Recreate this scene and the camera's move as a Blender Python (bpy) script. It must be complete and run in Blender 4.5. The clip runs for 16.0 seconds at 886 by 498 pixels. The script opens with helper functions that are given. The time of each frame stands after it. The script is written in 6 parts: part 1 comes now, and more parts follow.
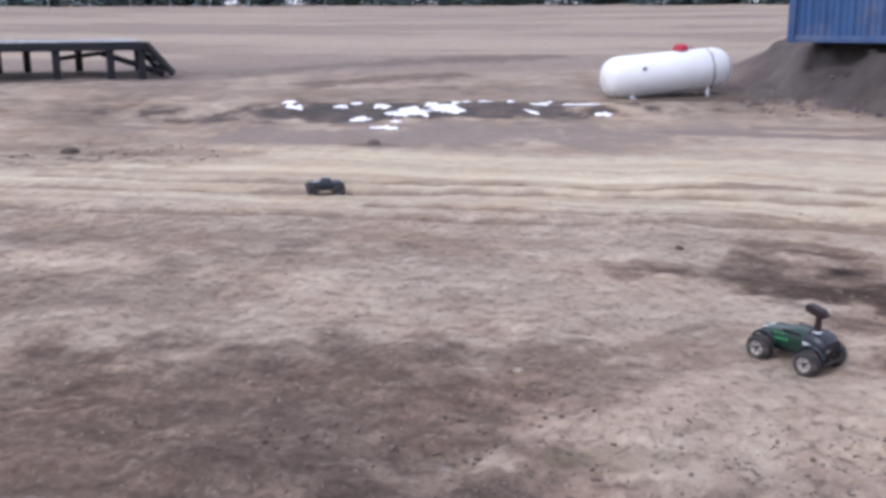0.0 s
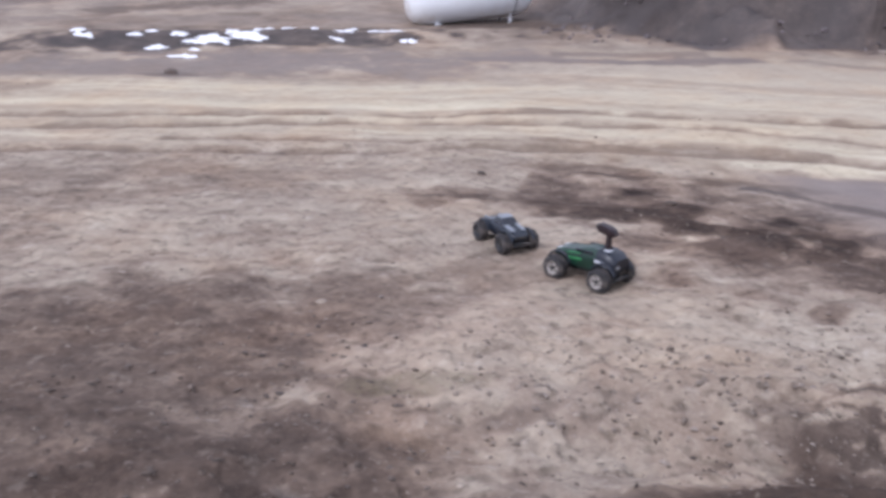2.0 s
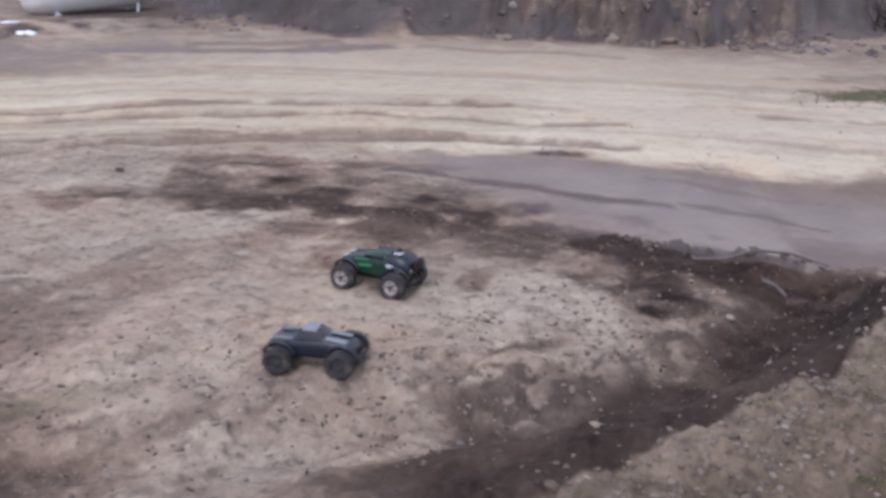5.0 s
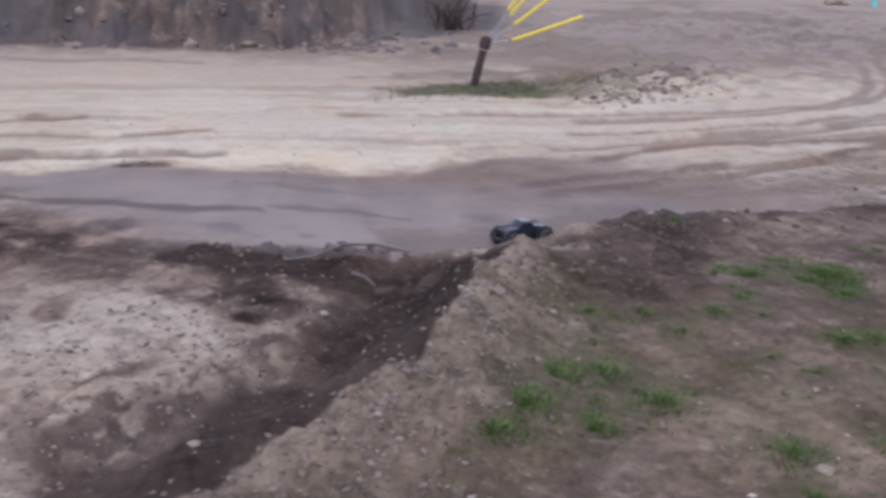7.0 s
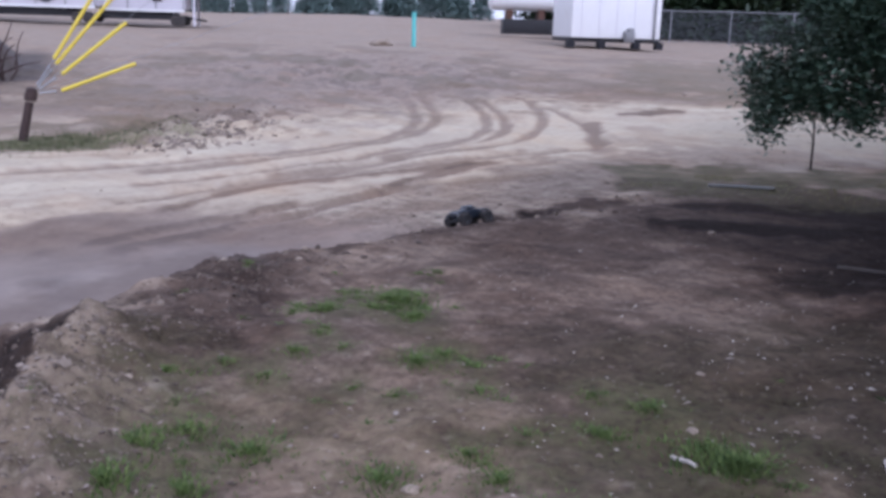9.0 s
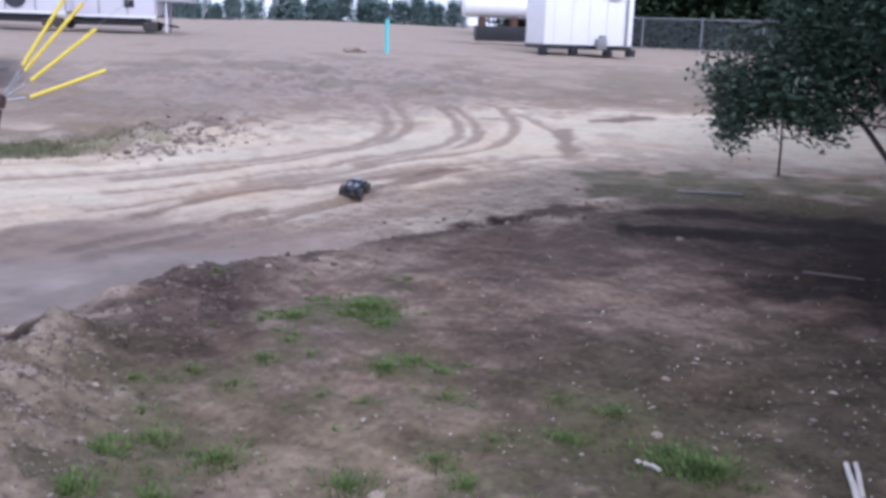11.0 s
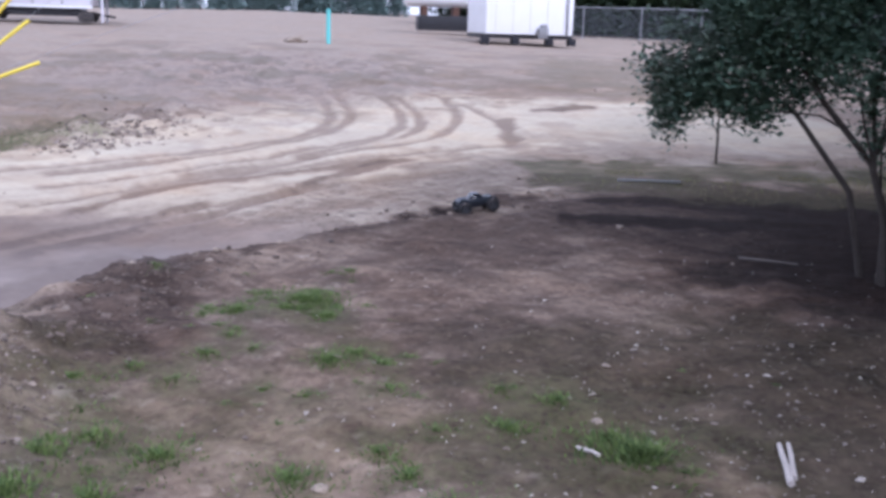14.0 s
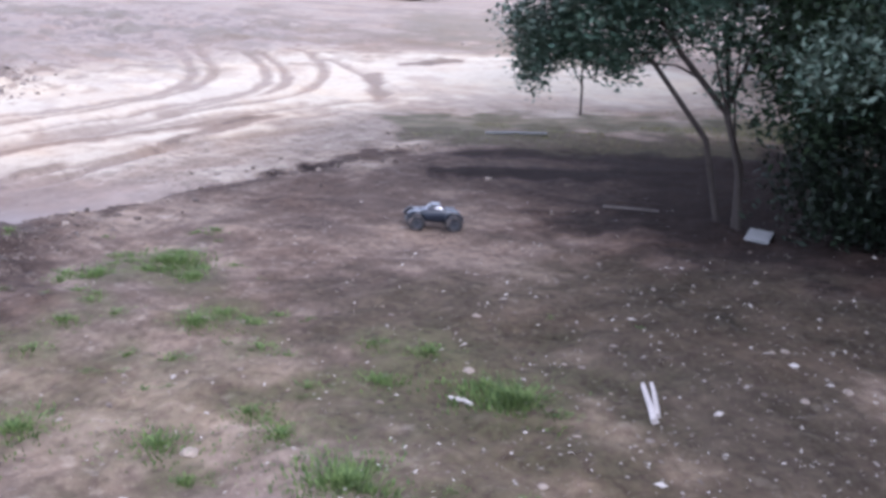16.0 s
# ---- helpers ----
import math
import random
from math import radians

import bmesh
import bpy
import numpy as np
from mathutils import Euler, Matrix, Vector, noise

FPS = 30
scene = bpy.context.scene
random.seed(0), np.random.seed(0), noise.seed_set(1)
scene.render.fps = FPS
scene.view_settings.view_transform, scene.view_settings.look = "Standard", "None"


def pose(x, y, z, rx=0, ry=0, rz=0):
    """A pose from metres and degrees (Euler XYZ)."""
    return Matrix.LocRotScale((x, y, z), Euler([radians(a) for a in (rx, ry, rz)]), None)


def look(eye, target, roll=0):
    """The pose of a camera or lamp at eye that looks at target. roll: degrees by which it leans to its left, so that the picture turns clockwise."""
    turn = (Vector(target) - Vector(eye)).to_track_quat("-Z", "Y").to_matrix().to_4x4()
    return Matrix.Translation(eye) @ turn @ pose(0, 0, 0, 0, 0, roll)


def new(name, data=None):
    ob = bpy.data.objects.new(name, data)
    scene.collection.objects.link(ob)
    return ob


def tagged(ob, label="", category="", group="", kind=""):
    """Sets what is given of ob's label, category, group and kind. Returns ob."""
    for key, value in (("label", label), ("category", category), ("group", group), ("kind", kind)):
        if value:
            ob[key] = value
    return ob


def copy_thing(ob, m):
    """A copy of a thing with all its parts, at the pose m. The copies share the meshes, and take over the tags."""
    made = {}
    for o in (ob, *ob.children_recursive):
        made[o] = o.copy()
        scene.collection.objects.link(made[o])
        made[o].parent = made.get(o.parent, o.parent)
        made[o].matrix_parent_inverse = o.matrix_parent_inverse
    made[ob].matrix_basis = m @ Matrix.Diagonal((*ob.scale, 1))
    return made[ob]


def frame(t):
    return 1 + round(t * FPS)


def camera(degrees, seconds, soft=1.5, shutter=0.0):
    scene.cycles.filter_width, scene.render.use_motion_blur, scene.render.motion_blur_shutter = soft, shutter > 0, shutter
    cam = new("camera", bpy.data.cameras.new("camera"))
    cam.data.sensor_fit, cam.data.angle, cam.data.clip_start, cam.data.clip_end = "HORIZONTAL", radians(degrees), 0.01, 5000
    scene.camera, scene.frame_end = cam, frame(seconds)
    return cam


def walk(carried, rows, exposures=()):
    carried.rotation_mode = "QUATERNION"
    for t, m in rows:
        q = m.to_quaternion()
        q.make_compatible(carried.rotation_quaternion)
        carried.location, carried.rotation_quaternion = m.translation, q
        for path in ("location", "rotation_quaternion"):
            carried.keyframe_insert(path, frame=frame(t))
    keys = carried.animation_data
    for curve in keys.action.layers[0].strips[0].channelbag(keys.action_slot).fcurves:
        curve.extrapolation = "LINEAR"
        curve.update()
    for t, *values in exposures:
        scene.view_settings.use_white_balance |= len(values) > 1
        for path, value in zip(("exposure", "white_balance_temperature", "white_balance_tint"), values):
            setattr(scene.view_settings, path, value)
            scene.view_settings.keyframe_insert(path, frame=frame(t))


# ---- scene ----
cam = camera(47.93, 16.0, soft=3.5, shutter=0.22)

# seconds, eye x y z in metres, yaw, pitch, roll in degrees
PATH = [
    (0.0, -0.246, -0.049, 2.132, -0.00, -13.14, -0.16),
    (0.5, -0.247, -0.050, 2.124, 3.72, -14.40, -0.24),
    (1.0, -0.205, -0.056, 2.137, 3.44, -15.17, -0.38),
    (1.5, -0.145, -0.035, 2.129, -2.68, -16.12, 0.14),
    (2.0, -0.142, 0.007, 2.113, -10.94, -17.13, 0.64),
    (2.5, -0.101, 0.081, 2.098, -18.13, -17.14, 0.11),
    (3.0, -0.110, 0.086, 2.103, -22.23, -16.20, -0.07),
    (3.5, -0.106, 0.097, 2.072, -27.41, -15.74, 0.83),
    (6.0, -0.064, 0.047, 2.083, -35.46, -17.77, 1.95),
    (6.5, 0.012, 0.060, 2.047, -43.21, -16.31, 1.82),
    (7.0, 0.052, 0.050, 2.070, -54.68, -16.31, 2.17),
    (7.5, 0.087, 0.023, 2.074, -61.61, -15.27, 2.06),
    (8.0, 0.132, -0.008, 2.082, -71.27, -14.61, 1.57),
    (8.5, 0.172, -0.007, 2.084, -77.64, -13.35, 2.01),
    (9.0, 0.160, 0.012, 2.087, -78.87, -13.10, 1.76),
    (9.5, 0.183, -0.041, 2.075, -80.83, -13.16, 1.90),
    (12.0, 0.101, -0.037, 2.122, -80.00, -12.44, 1.88),
    (12.5, 0.097, -0.042, 2.125, -79.79, -12.62, 1.79),
    (13.0, 0.106, -0.048, 2.122, -79.92, -12.83, 1.60),
    (13.5, 0.110, -0.050, 2.122, -80.44, -12.81, 1.61),
    (14.0, 0.119, -0.070, 2.118, -83.54, -13.19, 1.78),
    (14.5, 0.127, -0.107, 2.114, -86.30, -13.28, 1.43),
    (15.0, 0.147, -0.091, 2.100, -89.61, -14.00, 2.24),
    (15.5, 0.144, -0.109, 2.102, -89.97, -14.23, 2.25),
    (16.0, 0.156, -0.097, 2.095, -91.11, -15.46, 1.96),
]


def held(x, y, z, yaw, pitch, roll):
    return pose(x, y, z, 0, 0, yaw) @ pose(0, 0, 0, 90 + pitch, 0, 0) @ pose(0, 0, 0, 0, 0, roll)


walk(cam, [(t, held(*row)) for t, *row in PATH],
     exposures=[(0, 0.22, 5700, 17), (2.0, 0.17, 5700, 17), (3.0, 0.07, 5690, 17), (6.5, -0.02, 5700, 18), (7.0, -0.04, 5570, 20), (7.5, -0.02, 5590, 20), (8.0, 0.0, 5360, 23), (9.5, 0.05, 5330, 21),
                (12, 0.45, 5330, 20), (14, 0.42, 5330, 21), (15, 0.72, 5310, 21), (16, 0.92, 5310, 21)])

# ---- sky and light: a bright overcast afternoon ----
SUN_ELEVATION, SUN_ROTATION = 46, 232
world = bpy.data.worlds.new("world")
scene.world = world
world.use_nodes = True
wn, wl = world.node_tree.nodes, world.node_tree.links
wn.clear()
w_out, w_bg, w_sky, w_mix = (wn.new(k) for k in ("ShaderNodeOutputWorld", "ShaderNodeBackground", "ShaderNodeTexSky", "ShaderNodeMix"))
w_sky.sky_type, w_sky.sun_disc = "NISHITA", False
w_sky.sun_elevation, w_sky.sun_rotation = radians(SUN_ELEVATION), radians(SUN_ROTATION)
w_sky.dust_density, w_sky.air_density = 5.0, 1.0
w_mix.data_type = "RGBA"
w_mix.inputs["Factor"].default_value = 0.85          # cloud cover over the blue
w_mix.inputs["B"].default_value = (11.0, 11.2, 12.0, 1)
wl.new(w_sky.outputs["Color"], w_mix.inputs["A"])
wl.new(w_mix.outputs["Result"], w_bg.inputs["Color"])
wl.new(w_bg.outputs["Background"], w_out.inputs["Surface"])
w_bg.inputs["Strength"].default_value = 0.10

sun = new("sun", bpy.data.lights.new("sun", "SUN"))
sun.data.energy, sun.data.angle, sun.data.color = 1.5, radians(14), (1.0, 0.96, 0.92)
_e, _a = radians(SUN_ELEVATION), radians(SUN_ROTATION)
sun.matrix_world = look((30 * math.sin(_a) * math.cos(_e), 30 * math.cos(_a) * math.cos(_e), 30 * math.sin(_e)), (0, 0, 0))

# ---- materials ----
def shader(name):
    m = bpy.data.materials.new(name)
    m.use_nodes = True
    nt = m.node_tree
    return m, nt, nt.nodes["Principled BSDF"]


def node(nt, kind, **inputs):
    n = nt.nodes.new(kind)
    for key, value in inputs.items():
        n.inputs[key.replace("_", " ")].default_value = value
    return n


def mixed(nt, fac, a, b, blend="MIX"):
    """A colour mix; fac, a and b are sockets, numbers or colours."""
    n = nt.nodes.new("ShaderNodeMix")
    n.data_type, n.blend_type = "RGBA", blend
    for key, v in (("Factor", fac), ("A", a), ("B", b)):
        sock = [s for s in n.inputs if s.name == key and (s.type == "RGBA" if key != "Factor" else s.type == "VALUE")][0]
        if isinstance(v, bpy.types.NodeSocket):
            nt.links.new(v, sock)
        elif isinstance(v, tuple):
            sock.default_value = (*v, 1) if len(v) == 3 else v
        else:
            sock.default_value = v
    return [s for s in n.outputs if s.type == "RGBA"][0]


def ramp(nt, source, low, high):
    n = node(nt, "ShaderNodeMapRange", From_Min=low, From_Max=high)
    nt.links.new(source, n.inputs["Value"])
    return n.outputs["Result"]


def grain(nt, scale, detail=4, rough=0.6, coords=None):
    n = node(nt, "ShaderNodeTexNoise", Scale=scale, Detail=detail, Roughness=rough)
    if coords is None:
        coords = nt.nodes.new("ShaderNodeTexCoord").outputs["Object"]
    nt.links.new(coords, n.inputs["Vector"])
    return n.outputs["Fac"]


def plain(name, color, rough=0.6, metal=0.0, vary=0.25, scale=6.0, fine=60.0, bump=0.15, dirt=None, dirt_amount=0.35):
    """A surface with variation at two scales, fine relief and, if asked, patchy dirt."""
    m, nt, b = shader(name)
    dark = tuple(c * (1 - vary) for c in color)
    light = tuple(min(1, c * (1 + vary * 0.6)) for c in color)
    col = mixed(nt, ramp(nt, grain(nt, scale), 0.35, 0.65), dark, light)
    f = grain(nt, fine, 3)
    col = mixed(nt, ramp(nt, f, 0.3, 0.75), col, tuple(c * 0.85 for c in color))
    if dirt:
        spots = ramp(nt, grain(nt, scale * 0.7, 6, 0.7), 0.62 - dirt_amount * 0.35, 0.75)
        col = mixed(nt, spots, col, dirt)
    nt.links.new(col, b.inputs["Base Color"])
    b.inputs["Roughness"].default_value, b.inputs["Metallic"].default_value = rough, metal
    if bump:
        bn = node(nt, "ShaderNodeBump", Strength=bump, Distance=0.01)
        nt.links.new(f, bn.inputs["Height"])
        nt.links.new(bn.outputs["Normal"], b.inputs["Normal"])
    return m




def math_node(nt, kind, *values):
    """A Math node; values are sockets or numbers."""
    n = nt.nodes.new("ShaderNodeMath")
    n.operation = kind
    for sock, v in zip(n.inputs, values):
        if isinstance(v, bpy.types.NodeSocket):
            nt.links.new(v, sock)
        else:
            sock.default_value = v
    return n.outputs[0]


def grit(nt, coords, scale, share):
    """Small stones set in the dirt: how much stone, its own random tone and its height."""
    v = node(nt, "ShaderNodeTexVoronoi", Scale=scale)
    nt.links.new(coords, v.inputs["Vector"])
    tone = nt.nodes.new("ShaderNodeSeparateColor")
    nt.links.new(v.outputs["Color"], tone.inputs["Color"])
    here = math_node(nt, "LESS_THAN", tone.outputs["Red"], share)
    mask = math_node(nt, "MULTIPLY", ramp(nt, v.outputs["Distance"], 0.46, 0.30), here)
    return mask, tone.outputs["Green"], math_node(nt, "MULTIPLY", ramp(nt, v.outputs["Distance"], 0.50, 0.05), here)


def soil_material():
    """Dirt. The attribute soil says how light (red), wet (green), grassy (blue) and clayey (alpha) it lies;
    the attribute feel how smooth (red), stony (green) and sandy (blue)."""
    m, nt, b = shader("soil")
    at, at2 = nt.nodes.new("ShaderNodeAttribute"), nt.nodes.new("ShaderNodeAttribute")
    at.attribute_name, at2.attribute_name = "soil", "feel"
    sep, feel = nt.nodes.new("ShaderNodeSeparateColor"), nt.nodes.new("ShaderNodeSeparateColor")
    nt.links.new(at.outputs["Color"], sep.inputs["Color"])
    nt.links.new(at2.outputs["Color"], feel.inputs["Color"])
    co = nt.nodes.new("ShaderNodeTexCoord").outputs["Object"]
    big, mid, small, tiny = (grain(nt, s, d, r, co) for s, d, r in ((0.7, 5, 0.62), (3.2, 5, 0.65), (17.0, 4, 0.7), (85.0, 3, 0.7)))
    rough = math_node(nt, "MULTIPLY_ADD", feel.outputs["Red"], -0.84, 1.0)
    wave = math_node(nt, "MULTIPLY_ADD", ramp(nt, mid, 0.3, 0.7), 0.24, -0.21)
    wave = math_node(nt, "MULTIPLY_ADD", ramp(nt, small, 0.3, 0.7), 0.18, wave)
    light = math_node(nt, "MULTIPLY_ADD", wave, rough, sep.outputs["Red"])
    cr = nt.nodes.new("ShaderNodeValToRGB")
    stops = ((0.0, (0.021, 0.0155, 0.014)), (0.30, (0.105, 0.080, 0.066)), (0.55, (0.235, 0.185, 0.148)), (0.78, (0.38, 0.32, 0.255)), (1.0, (0.545, 0.49, 0.385)))
    el = cr.color_ramp.elements
    while len(el) < len(stops):
        el.new(0.5)
    for e, (p, c) in zip(el, stops):
        e.position, e.color = p, (*c, 1)
    nt.links.new(light, cr.inputs["Fac"])
    col = cr.outputs["Color"]
    scuff = grain(nt, 6.5, 3, 0.6, co)
    col = mixed(nt, math_node(nt, "MULTIPLY", ramp(nt, scuff, 0.53, 0.63), rough), col, mixed(nt, 0.34, col, (0.045, 0.034, 0.028)))        # trodden damp scuffs
    chips = grain(nt, 13.0, 2, 0.5, co)
    col = mixed(nt, math_node(nt, "MULTIPLY", ramp(nt, chips, 0.60, 0.66), rough), col, mixed(nt, 0.28, col, (0.05, 0.038, 0.032)))        # broken crust
    dry = node(nt, "ShaderNodeMapRange", From_Min=0.05, From_Max=0.7, To_Min=0.03, To_Max=0.36)
    nt.links.new(sep.outputs["Red"], dry.inputs["Value"])
    col = mixed(nt, math_node(nt, "MULTIPLY", ramp(nt, scuff, 0.40, 0.30), rough), col, mixed(nt, dry.outputs[0], col, (0.52, 0.47, 0.41)))         # dry crust
    col = mixed(nt, math_node(nt, "MULTIPLY", ramp(nt, tiny, 0.62, 0.74), rough), col, mixed(nt, dry.outputs[0], col, (0.6, 0.55, 0.49)))     # pale grit
    col = mixed(nt, math_node(nt, "MULTIPLY", ramp(nt, tiny, 0.36, 0.27), rough), col, mixed(nt, 0.6, col, (0.05, 0.04, 0.035)))    # dark crumbs
    col = mixed(nt, ramp(nt, big, 0.45, 0.72), col, mixed(nt, 1.0, col, (1.05, 0.97, 0.90), "MULTIPLY"))    # reddish clay
    warm = math_node(nt, "MULTIPLY", at.outputs["Alpha"], 0.85)
    col = mixed(nt, warm, col, mixed(nt, 1.0, col, (1.12, 0.90, 0.80), "MULTIPLY"))          # clay
    col = mixed(nt, feel.outputs["Blue"], col, mixed(nt, 1.0, col, (1.0, 0.975, 0.85), "MULTIPLY"))       # yellow sand
    col = mixed(nt, sep.outputs["Green"], col, mixed(nt, 0.5, col, (0.31, 0.275, 0.265)))         # wet grey silt
    thin = math_node(nt, "MULTIPLY", sep.outputs["Blue"], ramp(nt, small, 0.33, 0.55))
    col = mixed(nt, thin, col, (0.10, 0.115, 0.045))
    # stones bedded in the dirt, coarse and fine
    coarse, tone_c, high_c = grit(nt, co, 24.0, math_node(nt, "MULTIPLY", feel.outputs["Green"], 0.10))
    fine, tone_f, high_f = grit(nt, co, 62.0, math_node(nt, "MULTIPLY", feel.outputs["Green"], 0.20))
    for mask, tone in ((fine, tone_f), (coarse, tone_c)):
        lump = mixed(nt, ramp(nt, tone, 0.2, 0.8), mixed(nt, 0.24, col, (0.045, 0.035, 0.03)), mixed(nt, dry.outputs[0], col, (0.52, 0.45, 0.38)))
        col = mixed(nt, mask, col, lump)
    nt.links.new(col, b.inputs["Base Color"])
    b.inputs["Specular IOR Level"].default_value = 0.10
    rg = node(nt, "ShaderNodeMapRange", To_Min=0.95, To_Max=0.55)
    nt.links.new(sep.outputs["Green"], rg.inputs["Value"])
    nt.links.new(rg.outputs["Result"], b.inputs["Roughness"])
    normal = None
    for height_of, strength, far in ((small, math_node(nt, "MULTIPLY", rough, 0.55), 0.016), (tiny, math_node(nt, "MULTIPLY", rough, 0.5), 0.008), (high_c, 0.9, 0.016), (high_f, 0.7, 0.006)):
        bn = node(nt, "ShaderNodeBump", Distance=far)
        nt.links.new(height_of, bn.inputs["Height"])
        if isinstance(strength, float):
            bn.inputs["Strength"].default_value = strength
        else:
            nt.links.new(strength, bn.inputs["Strength"])
        if normal is not None:
            nt.links.new(normal, bn.inputs["Normal"])
        normal = bn.outputs["Normal"]
    nt.links.new(normal, b.inputs["Normal"])
    return m


def leaf_material(name, a, b_, rough=0.55):
    m, nt, b = shader(name)
    g = nt.nodes.new("ShaderNodeNewGeometry")
    col = mixed(nt, g.outputs["Random Per Island"], a, b_)
    nt.links.new(col, b.inputs["Base Color"])
    b.inputs["Roughness"].default_value = rough
    b.inputs["Specular IOR Level"].default_value = 0.35
    return m


def pebble_material(name, a, b_):
    m, nt, b = shader(name)
    g = nt.nodes.new("ShaderNodeNewGeometry")
    col = mixed(nt, g.outputs["Random Per Island"], a, b_)
    col = mixed(nt, ramp(nt, grain(nt, 40), 0.35, 0.7), col, mixed(nt, 0.5, col, (0.16, 0.12, 0.09)))
    nt.links.new(col, b.inputs["Base Color"])
    b.inputs["Roughness"].default_value = 0.9
    return m


